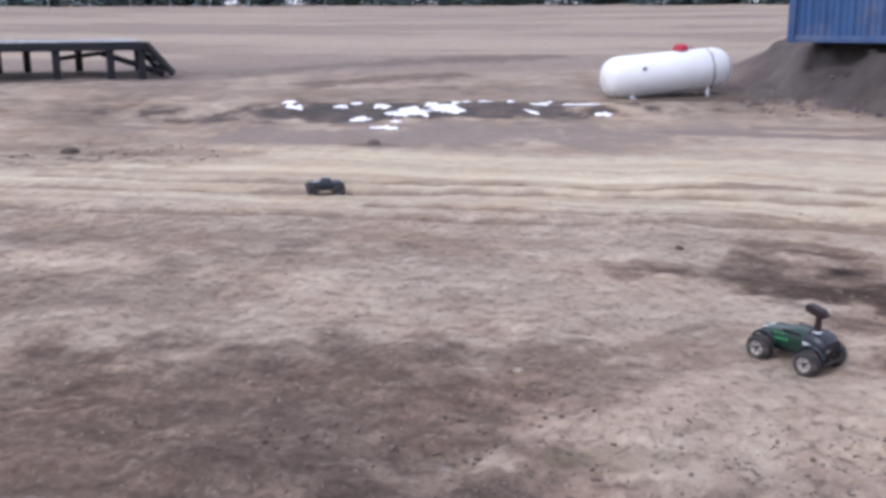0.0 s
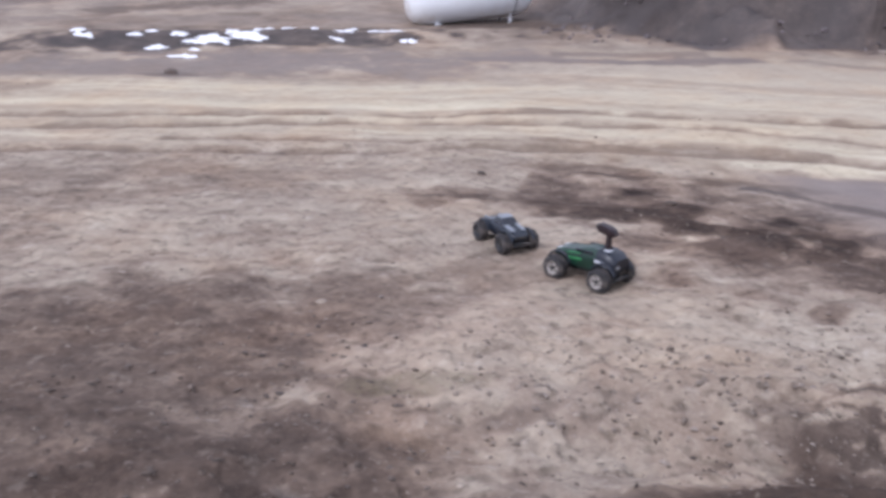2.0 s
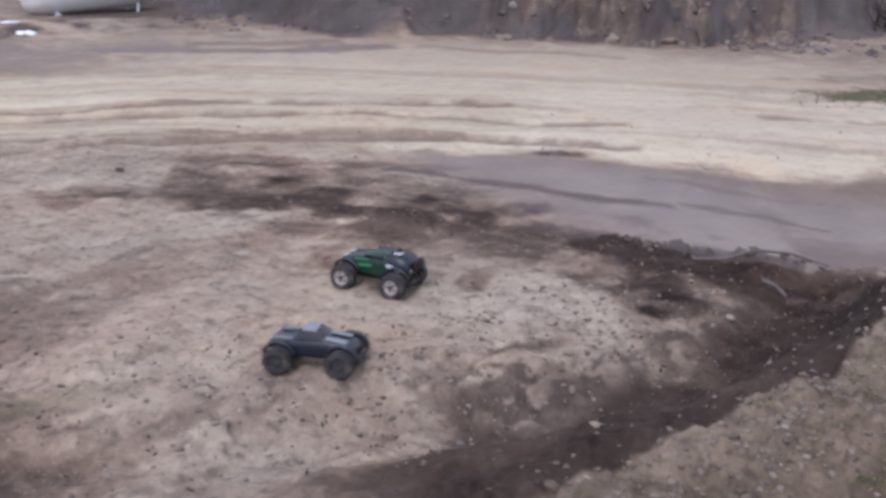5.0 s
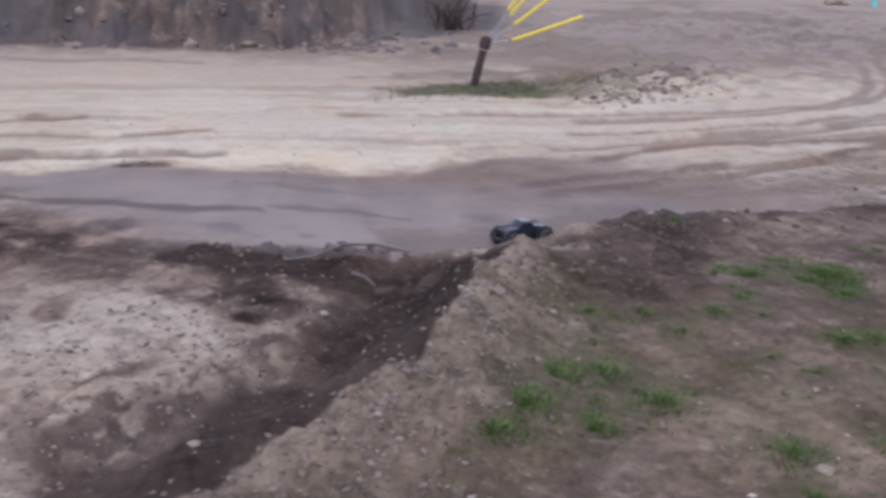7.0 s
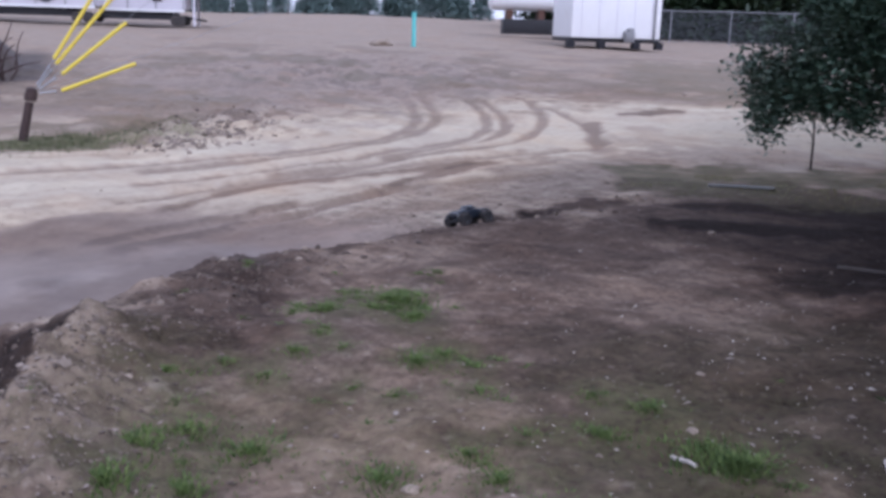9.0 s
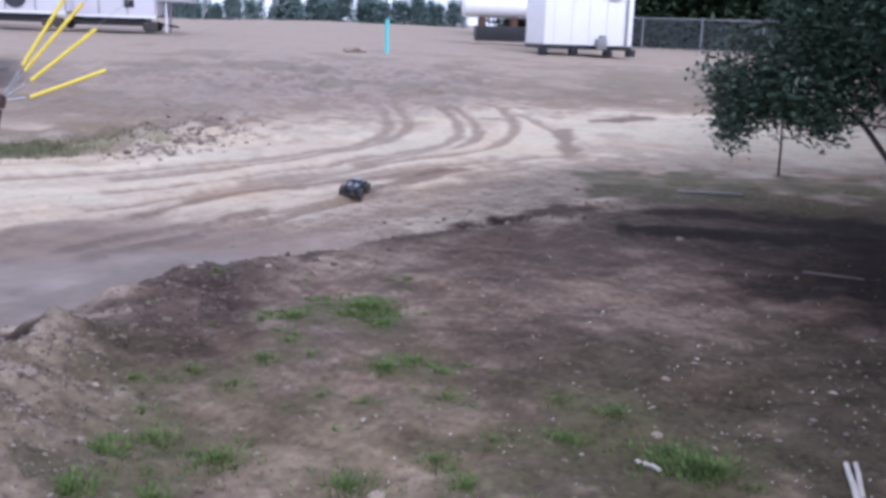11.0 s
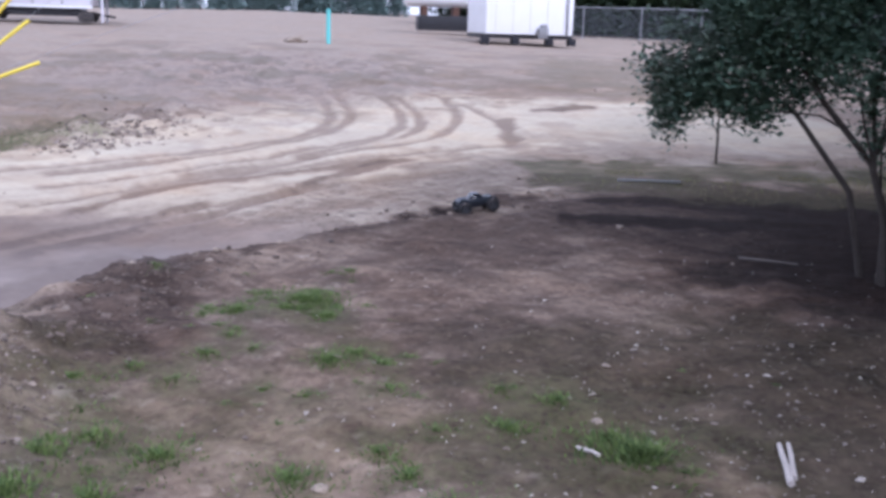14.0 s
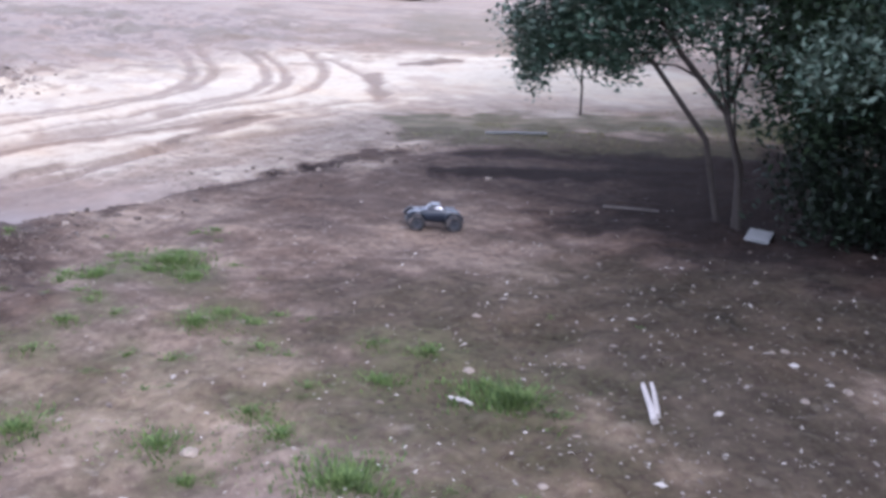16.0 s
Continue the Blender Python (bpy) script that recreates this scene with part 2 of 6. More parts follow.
M = {
    "soil": soil_material(),
    "tank": plain("tank_paint", (0.80, 0.81, 0.82), 0.4, vary=0.05, scale=2.5, dirt=(0.55, 0.5, 0.44), dirt_amount=0.12, bump=0.03),
    "steel": plain("grey_steel", (0.30, 0.30, 0.31), 0.5, 0.6),
    "red": plain("red_paint", (0.42, 0.03, 0.05), 0.5),
    "container": plain("blue_paint", (0.030, 0.085, 0.22), 0.5, vary=0.3, scale=1.2, dirt=(0.12, 0.12, 0.16), dirt_amount=0.35, bump=0.05),
    "rust": plain("rusted_steel", (0.10, 0.05, 0.035), 0.85),
    "timber": plain("dark_timber", (0.013, 0.013, 0.019), 0.75, vary=0.4, scale=8),
    "deck": plain("weathered_boards", (0.30, 0.30, 0.32), 0.22, vary=0.3, scale=5, bump=0.2),
    "white": plain("white_panel", (0.88, 0.88, 0.89), 0.5, vary=0.04, scale=1.5, dirt=(0.62, 0.6, 0.58), dirt_amount=0.15, bump=0.03),
    "lilac": plain("pale_siding", (0.70, 0.68, 0.74), 0.6, vary=0.08, scale=1.2, bump=0.05),
    "overhang": plain("grey_siding", (0.40, 0.40, 0.45), 0.6, vary=0.08, scale=1.2, bump=0.05),
    "black": plain("black_steel", (0.02, 0.02, 0.024), 0.55),
    "dark_glass": plain("dark_glass", (0.02, 0.022, 0.03), 0.12, vary=0.1, bump=0),
    "cyan": plain("turquoise_plastic", (0.16, 0.62, 0.60), 0.5, vary=0.08),
    "yellow": plain("yellow_plastic", (0.78, 0.62, 0.06), 0.45, vary=0.06),
    "wire": plain("galvanised_wire", (0.42, 0.43, 0.45), 0.45, 0.7),
    "mesh": plain("dull_wire", (0.16, 0.17, 0.19), 0.6, 0.3),
    "post": plain("brown_post", (0.055, 0.033, 0.030), 0.8, vary=0.4, scale=14),
    "bark": plain("grey_bark", (0.058, 0.047, 0.039), 0.9, vary=0.35, scale=18, bump=0.5),
    "leaf": leaf_material("oak_leaf", (0.026, 0.060, 0.038), (0.115, 0.175, 0.118)),
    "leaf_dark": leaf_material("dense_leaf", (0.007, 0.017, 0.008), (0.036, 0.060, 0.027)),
    # next two: light on the outer crowns and shade low down, put into colour
    "leaf_lit": leaf_material("lit_leaf", (0.030, 0.060, 0.038), (0.17, 0.22, 0.165)),
    "leaf_shaded": leaf_material("shaded_leaf", (0.004, 0.009, 0.005), (0.017, 0.029, 0.014)),
    # skyline foliage, with the haze of distance put into its colour
    "leaf_hazed": leaf_material("hazed_leaf", (0.11, 0.17, 0.165), (0.19, 0.26, 0.25), 0.8),
    "grass": leaf_material("grass_blade", (0.046, 0.084, 0.024), (0.150, 0.205, 0.058), 0.7),
    "dry": leaf_material("dry_grass", (0.13, 0.14, 0.055), (0.30, 0.26, 0.13), 0.8),
    "litter": leaf_material("dry_litter", (0.13, 0.10, 0.08), (0.52, 0.47, 0.41), 0.8),
    "stone": pebble_material("pebble", (0.10, 0.078, 0.06), (0.29, 0.235, 0.185)),
    "clod": pebble_material("clod", (0.032, 0.024, 0.021), (0.135, 0.102, 0.083)),
    "earth": pebble_material("earth_lump", (0.11, 0.085, 0.07), (0.30, 0.25, 0.21)),
    "slate": pebble_material("grey_rubble", (0.040, 0.034, 0.038), (0.185, 0.16, 0.168)),
    "olive": leaf_material("olive_blade", (0.045, 0.060, 0.026), (0.105, 0.120, 0.055), 0.7),
    "chip": pebble_material("pale_chip", (0.16, 0.13, 0.10), (0.38, 0.315, 0.25)),
    "lump": pebble_material("pale_earth_lump", (0.10, 0.078, 0.062), (0.25, 0.205, 0.165)),
    "chalk": plain("white_residue", (0.86, 0.86, 0.88), 0.8, vary=0.08, scale=5, dirt=(0.45, 0.42, 0.42), dirt_amount=0.1),
    "rock": plain("pale_rock", (0.31, 0.25, 0.195), 0.9, vary=0.3, scale=14, bump=0.4),
    "slab": plain("pale_concrete", (0.30, 0.30, 0.29), 0.85, vary=0.15, scale=10),
    "wood_pale": plain("bleached_wood", (0.56, 0.50, 0.45), 0.8, vary=0.2, scale=14),
    "wood_grey": plain("grey_wood", (0.15, 0.13, 0.115), 0.85, vary=0.3, scale=14),
    "rubber": plain("tyre_rubber", (0.030, 0.028, 0.030), 0.8, vary=0.3, scale=30, dirt=(0.17, 0.14, 0.12), dirt_amount=0.45),
    "rim": plain("pale_rim", (0.52, 0.48, 0.44), 0.45, 0.2, vary=0.2, scale=30),
    "rim_dark": plain("dark_rim", (0.06, 0.065, 0.075), 0.45, 0.2, vary=0.2, scale=30),
    "truck_green": plain("green_shell", (0.007, 0.032, 0.020), 0.32, vary=0.3, scale=14, bump=0.02),
    "stripe": plain("bright_green", (0.045, 0.24, 0.085), 0.35, vary=0.2, scale=20, bump=0),
    "truck_dark": plain("navy_shell", (0.007, 0.010, 0.020), 0.4, vary=0.3, scale=14, bump=0.02),
    "truck_blue": plain("slate_blue_shell", (0.012, 0.017, 0.028), 0.3, vary=0.3, scale=14, dirt=(0.10, 0.09, 0.085), dirt_amount=0.2, bump=0.02),
    "decal": plain("white_decal", (0.55, 0.57, 0.60), 0.4, vary=0.1, scale=20, bump=0),
    "pale_shell": plain("pale_shell", (0.20, 0.215, 0.24), 0.35, vary=0.2, scale=20, bump=0),
    "mast": plain("maroon_plastic", (0.020, 0.009, 0.012), 0.5, vary=0.3, scale=30),
    "chassis": plain("black_nylon", (0.022, 0.022, 0.025), 0.6, vary=0.3, scale=20, dirt=(0.14, 0.12, 0.10), dirt_amount=0.35),
    "shock": plain("shock_metal", (0.30, 0.31, 0.33), 0.35, 0.7),
}


# ---- mesh helpers ----
def box(bm, center, size, m=None, bevel=0.0):
    r = bmesh.ops.create_cube(bm, size=1)
    vs = r["verts"]
    bmesh.ops.scale(bm, vec=size, verts=vs)
    if bevel:
        es = list({e for v in vs for e in v.link_edges})
        vs = list({v for f in bmesh.ops.bevel(bm, geom=es, offset=bevel, segments=2, affect="EDGES", profile=0.6)["faces"] for v in f.verts} | {v for v in vs if v.is_valid})
    bmesh.ops.transform(bm, matrix=Matrix.Translation(center) @ (m or Matrix()), verts=vs)
    return vs


def rod(bm, p0, p1, r0, r1=None, seg=8, caps=True):
    p0, p1 = Vector(p0), Vector(p1)
    d = p1 - p0
    m = Matrix.Translation((p0 + p1) / 2) @ d.to_track_quat("Z", "Y").to_matrix().to_4x4()
    return bmesh.ops.create_cone(bm, cap_ends=caps, segments=seg, radius1=r0, radius2=r0 if r1 is None else r1, depth=d.length, matrix=m)["verts"]


def tube(bm, points, radii, seg=8):
    """A bent, tapered limb through points."""
    rings = []
    pts = [Vector(p) for p in points]
    for i, p in enumerate(pts):
        d = (pts[min(i + 1, len(pts) - 1)] - pts[max(i - 1, 0)]).normalized()
        q = d.to_track_quat("Z", "Y")
        rings.append([bm.verts.new(p + q @ Vector((math.cos(a), math.sin(a), 0)) * radii[i]) for a in (k * math.tau / seg for k in range(seg))])
    for a, b in zip(rings, rings[1:]):
        for k in range(seg):
            bm.faces.new((a[k], a[(k + 1) % seg], b[(k + 1) % seg], b[k]))
    bm.faces.new(rings[0][::-1])
    bm.faces.new(rings[-1])


def lathe(bm, profile, seg=24, m=None):
    """A turned form about z from (radius, z) pairs."""
    rings = []
    for r, z in profile:
        if r < 1e-5:
            rings.append([bm.verts.new((0, 0, z))])
        else:
            rings.append([bm.verts.new((r * math.cos(k * math.tau / seg), r * math.sin(k * math.tau / seg), z)) for k in range(seg)])
    for a, b in zip(rings, rings[1:]):
        for k in range(seg):
            k2 = (k + 1) % seg
            if len(a) == 1 and len(b) > 1:
                bm.faces.new((a[0], b[k2], b[k]))
            elif len(b) == 1 and len(a) > 1:
                bm.faces.new((a[k], a[k2], b[0]))
            elif len(a) > 1:
                bm.faces.new((a[k], a[k2], b[k2], b[k]))
    vs = [v for ring in rings for v in ring]
    if m is not None:
        bmesh.ops.transform(bm, matrix=m, verts=vs)
    bmesh.ops.recalc_face_normals(bm, faces=bm.faces)


def mesh_of(name, bm, material, smooth=True):
    me = bpy.data.meshes.new(name)
    bm.to_mesh(me)
    bm.free()
    for p in me.polygons:
        p.use_smooth = smooth
    if smooth:
        me.set_sharp_from_angle(angle=radians(35))
    me.materials.append(material)
    return me


def part(name, bm, material, parent, label="", smooth=True, m=None):
    ob = new(name, mesh_of(name, bm, material, smooth) if isinstance(bm, bmesh.types.BMesh) else bm)
    ob.parent = parent
    if m is not None:
        ob.matrix_basis = m
    if label:
        ob["label"] = label
    return ob


def thing(name, x, y, label, category, turn=0.0, group="", z=None, sink=0.0, kind=""):
    """An empty at a thing's base, standing on the ground."""
    ob = new(name)
    ob.empty_display_size = 0.1
    ob.matrix_basis = pose(x, y, (ground_z(x, y) if z is None else z) - sink, 0, 0, turn)
    return tagged(ob, label, category, group, kind)


def raw_mesh(name, verts, faces, material, smooth=False):
    me = bpy.data.meshes.new(name)
    me.from_pydata(verts, [], faces)
    me.materials.append(material)
    if smooth:
        for p in me.polygons:
            p.use_smooth = True
    return me


def leaves(rng, centers, spread, per, size, flat=0.35, droop=0.0):
    """Many folded leaves round clump centres: vertices and faces."""
    n = len(centers) * per
    c = np.repeat(np.asarray(centers, float), per, 0) + rng.normal(0, 1, (n, 3)) * spread
    d = rng.normal(0, 1, (n, 3))
    d[:, 2] = d[:, 2] * flat - droop
    d /= np.linalg.norm(d, axis=1)[:, None]
    up = rng.normal(0, 0.45, (n, 3)) + (0, 0, 1)
    w = np.cross(d, up)
    w /= np.linalg.norm(w, axis=1)[:, None] + 1e-9
    nrm = np.cross(w, d)
    s = size * rng.uniform(0.6, 1.35, n)[:, None]
    tip, base = c + d * s, c - d * s
    l, r_ = c + w * s * 0.48 + nrm * s * 0.16 - d * s * 0.1, c - w * s * 0.48 + nrm * s * 0.16 - d * s * 0.1
    verts = np.stack([base, l, tip, r_], 1).reshape(-1, 3)
    k = np.arange(n)[:, None] * 4
    faces = np.concatenate([k + (0, 2, 1), k + (0, 3, 2)]).tolist()
    return verts.tolist(), faces

# ---- the lie of the land ----
def lattice(ix, iy, seed):
    h = (ix.astype(np.int64) * 374761393 + iy.astype(np.int64) * 668265263 + seed * 1442695041) & 0x7FFFFFFF
    h = ((h ^ (h >> 13)) * 1274126177) & 0x7FFFFFFF
    return ((h ^ (h >> 16)) & 0xFFFF) / 65535.0


def value_noise(x, y, seed=0):
    ix, iy = np.floor(x), np.floor(y)
    fx, fy = x - ix, y - iy
    fx, fy = fx * fx * (3 - 2 * fx), fy * fy * (3 - 2 * fy)
    a, b = lattice(ix, iy, seed), lattice(ix + 1, iy, seed)
    c, d = lattice(ix, iy + 1, seed), lattice(ix + 1, iy + 1, seed)
    return (a * (1 - fx) + b * fx) * (1 - fy) + (c * (1 - fx) + d * fx) * fy - 0.5


def fbm(x, y, octaves=4, seed=0):
    total, amp = 0.0, 1.0
    for o in range(octaves):
        total = total + amp * value_noise(x * 2 ** o, y * 2 ** o, seed + o * 17)
        amp *= 0.5
    return total


def step(e0, e1, v):
    t = np.clip((v - e0) / (e1 - e0), 0, 1)
    return t * t * (3 - 2 * t)


def along(x, y, points):
    """Distance to a line of points, how far along it (0 to 1), and the side (positive: to its left)."""
    best = np.full(np.shape(x), 1e9)
    part_of, side = np.zeros(np.shape(x)), np.ones(np.shape(x))
    n = len(points) - 1
    p = np.asarray(points, float)
    seg = np.diff(p, axis=0)
    unit = seg / np.linalg.norm(seg, axis=1)[:, None]
    tang = np.concatenate([unit[:1], unit[:-1] + unit[1:], unit[-1:]])
    for i in range(n):
        (ax, ay), (dx, dy) = p[i], seg[i]
        t = np.clip(((x - ax) * dx + (y - ay) * dy) / (dx * dx + dy * dy), 0, 1)
        ox, oy = x - ax - t * dx, y - ay - t * dy
        d = np.hypot(ox, oy)
        near = d < best
        best = np.where(near, d, best)
        part_of = np.where(near, (i + t) / n, part_of)
        tx, ty = tang[i, 0] * (1 - t) + tang[i + 1, 0] * t, tang[i, 1] * (1 - t) + tang[i + 1, 1] * t
        side = np.where(near, np.sign(tx * oy - ty * ox), side)
    return best, part_of, side


def eased(points):
    """The same line with its corners cut twice."""
    for _ in range(2):
        mid = [points[0]]
        for (ax, ay), (bx, by) in zip(points, points[1:]):
            mid += [(0.75 * ax + 0.25 * bx, 0.75 * ay + 0.25 * by), (0.25 * ax + 0.75 * bx, 0.25 * ay + 0.75 * by)]
        points = mid + [points[-1]]
    return points


def beside(x, y, points, pad):
    """Where the ground lies within pad of a line's own box."""
    p = np.asarray(points, float)
    (x0, y0), (x1, y1) = p.min(0) - pad, p.max(0) + pad
    return (x > x0) & (x < x1) & (y > y0) & (y < y1)


RIM = [(0.2, 8.9), (1.5, 8.5), (2.3, 8.1), (3.0, 7.4), (3.7, 6.8), (4.2, 6.0), (4.7, 5.2), (5.5, 4.35), (6.25, 3.74), (7.35, 3.45),
       (8.2, 2.92), (9.2, 2.4), (10.3, 1.75), (11.2, 0.9), (12.2, 0.2), (13.2, -0.3)]
DIP = [(8.9, 2.85), (9.4, 2.48), (10.0, 2.18), (10.5, 1.75), (11.0, 1.25), (11.3, 0.9)]
CREST = [(1.2, 2.45), (2.1, 2.6), (2.65, 2.62), (3.22, 2.62), (3.8, 2.72), (4.8, 3.13), (5.4, 3.33)]
TRENCH = [(0.6, 3.9), (1.7, 3.62), (2.6, 3.5), (3.33, 3.48), (4.1, 3.58), (4.75, 3.75), (5.3, 4.0)]
BERM = [(4.75, 5.5), (5.2, 5.1), (5.5, 4.85), (5.75, 4.55)]
ROAD = [(-12, 15.5), (-3, 14.2), (3, 13.0), (7, 10.8), (10.0, 8.2), (13, 5.9), (16, 4.4), (19, 3.0), (21, 1.0), (21.5, -2), (22, -6)]
ARCS = [[(23.2, 5.75), (21.6, 5.04), (18.8, 4.22), (16.9, 4.31), (15.3, 4.92), (14.0, 5.74), (12.7, 6.87), (9.8, 8.9)],
        [(23.4, 5.3), (21.8, 4.69), (19.7, 3.99), (17.4, 3.95), (15.6, 4.5), (14.0, 5.3), (12.2, 6.6)],
        [(24.0, 4.4), (22.5, 3.83), (19.9, 2.99), (17.4, 2.90), (15.6, 3.5), (13.6, 4.7), (11.4, 6.3)],
        [(23.0, 3.7), (21.5, 3.12), (19.4, 2.57), (17.9, 2.59), (16.2, 3.0), (14.4, 3.8)],
        [(23.5, 2.75), (22.3, 2.4), (20.6, 1.95), (18.0, 2.05), (16.4, 2.5), (14.8, 3.3), (12.6, 4.9)],
        [(22.4, 2.2), (21.4, 1.67), (20.2, 1.05), (18.6, 0.8), (17.0, 0.72)],
        [(16.9, 1.0), (16.2, 1.6), (14.9, 2.7), (13.5, 3.9), (12.1, 5.2), (10.4, 5.9)],
        [(14.4, 0.8), (13.9, 1.5), (12.9, 2.8), (11.3, 3.45), (9.8, 4.2)],
        [(12.6, 2.7), (11.8, 3.4), (10.6, 4.2), (9.1, 4.95)]]
RUTS = [[(-8, 12.9), (-3.7, 12.3), (0.5, 12.1), (2.4, 12.06), (3.7, 11.65), (5.6, 10.9), (8.2, 9.2)],
        [(-6, 13.6), (-2, 12.9), (1.4, 12.7), (4.5, 12.3), (7.6, 10.8)],
        [(-7, 11.5), (-3.3, 11.0), (-1.3, 10.7), (0.4, 10.3), (1.6, 10.3), (3.2, 10.25), (5.0, 9.72), (6.2, 9.25), (7.5, 8.2)],
        [(-1.2, 11.4), (0.8, 10.9), (2.6, 10.75), (4.2, 10.35), (6.0, 9.5)]]
ARCS, RUTS = [eased(p) for p in ARCS], [eased(p) for p in RUTS]
SAND = [(3.8, 9.6), (5.0, 8.95), (6.4, 8.5), (7.1, 7.5), (7.9, 6.85), (8.7, 6.4), (9.6, 6.2), (10.1, 5.6), (11.1, 5.5), (12.3, 5.0), (13.1, 4.1), (13.6, 3.1), (14.0, 2.0)]
GRASS = [(7.12, 1.75, 2), (6.85, 1.84, 1), (6.73, 2.13, 0), (7.3, 1.72, 1), (7.2, 2.1, 3), (6.16, 2.02, 3), (5.61, 0.17, 3), (3.72, 2.16, 0), (3.42, 2.15, 1), (5.47, 0.83, 3), (6.74, 1.5, 0), (5.86, 1.25, 0), (6.01, 1.14, 1), (5.83, 0.93, 3), (5.79, 2.04, 1), (5.94, 1.79, 3), (5.34, 2.05, 3), (5.17, 2.59, 0),
         (5.47, 2.39, 3), (4.78, 2.35, 3), (4.5, 2.16, 1), (4.18, 2.28, 0), (4.39, 1.77, 0), (5.37, 1.54, 3), (5.29, 1.25, 3), (5.48, -0.14, 1), (5.09, 0.12, 0), (4.99, 0.5, 3), (4.66, 0.74, 1), (4.42, 0.54, 0),
         (4.28, 1.08, 0), (4.86, -0.59, 2), (5.07, -0.43, 1), (4.67, -0.81, 3), (3.95, 0.2, 2), (3.9, 1.9, 0), (4.0, 0.9, 0)]


def silt(x, y):
    """One where the smooth grey hollow lies between the rim and the sandy track."""
    d1, _, s1 = along(x, y, SAND)
    d2, _, s2 = along(x, y, RIM)
    wob = 0.12 * fbm(x * 2.5, y * 2.5, 3, 15)
    return step(-0.10, 0.16, -s1 * d1 + wob) * step(-0.05, 0.35, s2 * d2 + wob) * step(4.2, 5.6, x) * step(10.9, 9.2, x + 3 * wob)


def bank_edge(az):
    return np.interp(az, (-58, -54, -50, -44, -38, -32, -25, -19, -15), (26, 24.6, 22.6, 21.0, 20.7, 21.2, 21.2, 23.4, 25.5))


def height(x, y):
    x, y = np.asarray(x, float), np.asarray(y, float)
    r = np.hypot(x, y)
    az = np.degrees(np.arctan2(-x, y))
    cap = np.interp(az, (-180, -130, -100, -90, -82, -73, -66, -50, -30, 40, 120, 180), (0.6, 0.9, 1.2, 1.22, 1.75, 2.1, 1.8, 2.4, 4.15, 4.15, 0.8, 0.6))
    up = 0.055 * np.log1p(np.exp(np.clip((r - 19) / 1.2, -30, 30))) * 1.2
    up = np.where(r > 40, 0.055 * (r - 19), up)
    z = cap * (1 - np.exp(-(up / cap) ** 1.6)) ** (1 / 1.6)
    # spoil bank under the blue container
    hb = np.interp(az, (-57.4, -56.2, -54.2, -51, -31, -25, -22, -18.6, -17, -13), (0, 0.55, 1.5, 1.8, 1.76, 1.68, 1.62, 1.50, 1.0, 0))
    edge = bank_edge(az) + fbm(x * 0.6, y * 0.6, 3, 5) * 1.3
    bank = hb * step(0, 3.0, r - edge) ** 0.8
    rough = step(0, 0.8, r - edge) * step(0, 0.4, hb) * step(6.5, 3.0, r - edge)
    rocky = step(-31, -35, az) * step(-54, -50, az)
    z = np.maximum(z, bank) + rough * (fbm(x * 0.9, y * 0.9, 5, 9) * 0.38 + np.abs(fbm(x * 2.3, y * 2.3, 3, 31)) * (0.22 + 0.5 * rocky) - 0.35 * rocky * step(0.05, 0.30, fbm(x * 1.3, y * 1.3, 2, 33)))
    # the track below the worn rim
    d, s, side = along(x, y, RIM)
    drop = np.interp(s, (0, 0.15, 0.4, 0.5, 0.65, 0.8, 0.95, 1), (0.0, 0.05, 0.15, 0.20, 0.18, 0.12, 0.05, 0.0))
    wob = fbm(x * 2.2, y * 2.2, 3, 3) * 0.14
    low = np.where(side > 0, step(-0.10, 0.40 + 0.9 * step(0.74, 0.9, s), d + wob) * step(6.5, 2.5, d), 0.0)
    z = z - drop * low
    z = z + np.where(side < 0, 0.032 * step(0.9, 0.1, d) * step(0.35, 0.6, s) * step(0.85, 0.62, s) * (1 + 2 * fbm(x * 3, y * 3, 3, 8)), 0)
    # ridge, trench and berm
    d, s, side = along(x, y, CREST)
    crest = 0.31 * np.exp(-(d / np.where(side > 0, 0.34, 0.46)) ** 1.5) * np.interp(s, (0, 0.17, 0.33, 0.5, 0.67, 0.9, 1), (0.25, 0.42, 0.52, 0.85, 0.97, 0.98, 0.80))
    crest = crest * (1 + 0.5 * fbm(x * 3, y * 3, 4, 12)) + (0.10 * np.abs(fbm(x * 3.4, y * 3.4, 3, 44)) + 0.07 * np.abs(fbm(x * 8, y * 8, 3, 45))) * step(1.2, 0.2, d)
    d, s, _ = along(x, y, TRENCH)
    crest = crest - 0.20 * np.exp(-(d / 0.30) ** 2) * np.interp(s, (0, 0.3, 1), (0.2, 1, 1))
    d, s, _ = along(x, y, BERM)
    crest = crest + np.exp(-(d / 0.17) ** 2) * (0.075 * (1 + 1.4 * fbm(x * 5, y * 5, 3, 41)) + 0.09 * np.abs(fbm(x * 9, y * 9, 3, 46))) - 0.06 * np.exp(-((x - 5.0) / 0.3) ** 2 - ((y - 4.6) / 0.35) ** 2)
    z = z + crest
    z = z + 0.085 * np.exp(-(((x - 6.95) / 0.72) ** 2 + ((y - 3.15) / 0.5) ** 2)) * (1 + 1.2 * fbm(x * 4, y * 4, 4, 14))
    d, s, _ = along(x, y, DIP)
    z = z - 0.10 * np.exp(-(d / 0.24) ** 2) * step(0, 0.1, s) * step(1, 0.85, s)       # the rut worn behind the rim
    z = z + 0.18 * np.exp(-(((x + 0.6) / 5.0) ** 2 + ((y - 21.6) / 0.9) ** 2))
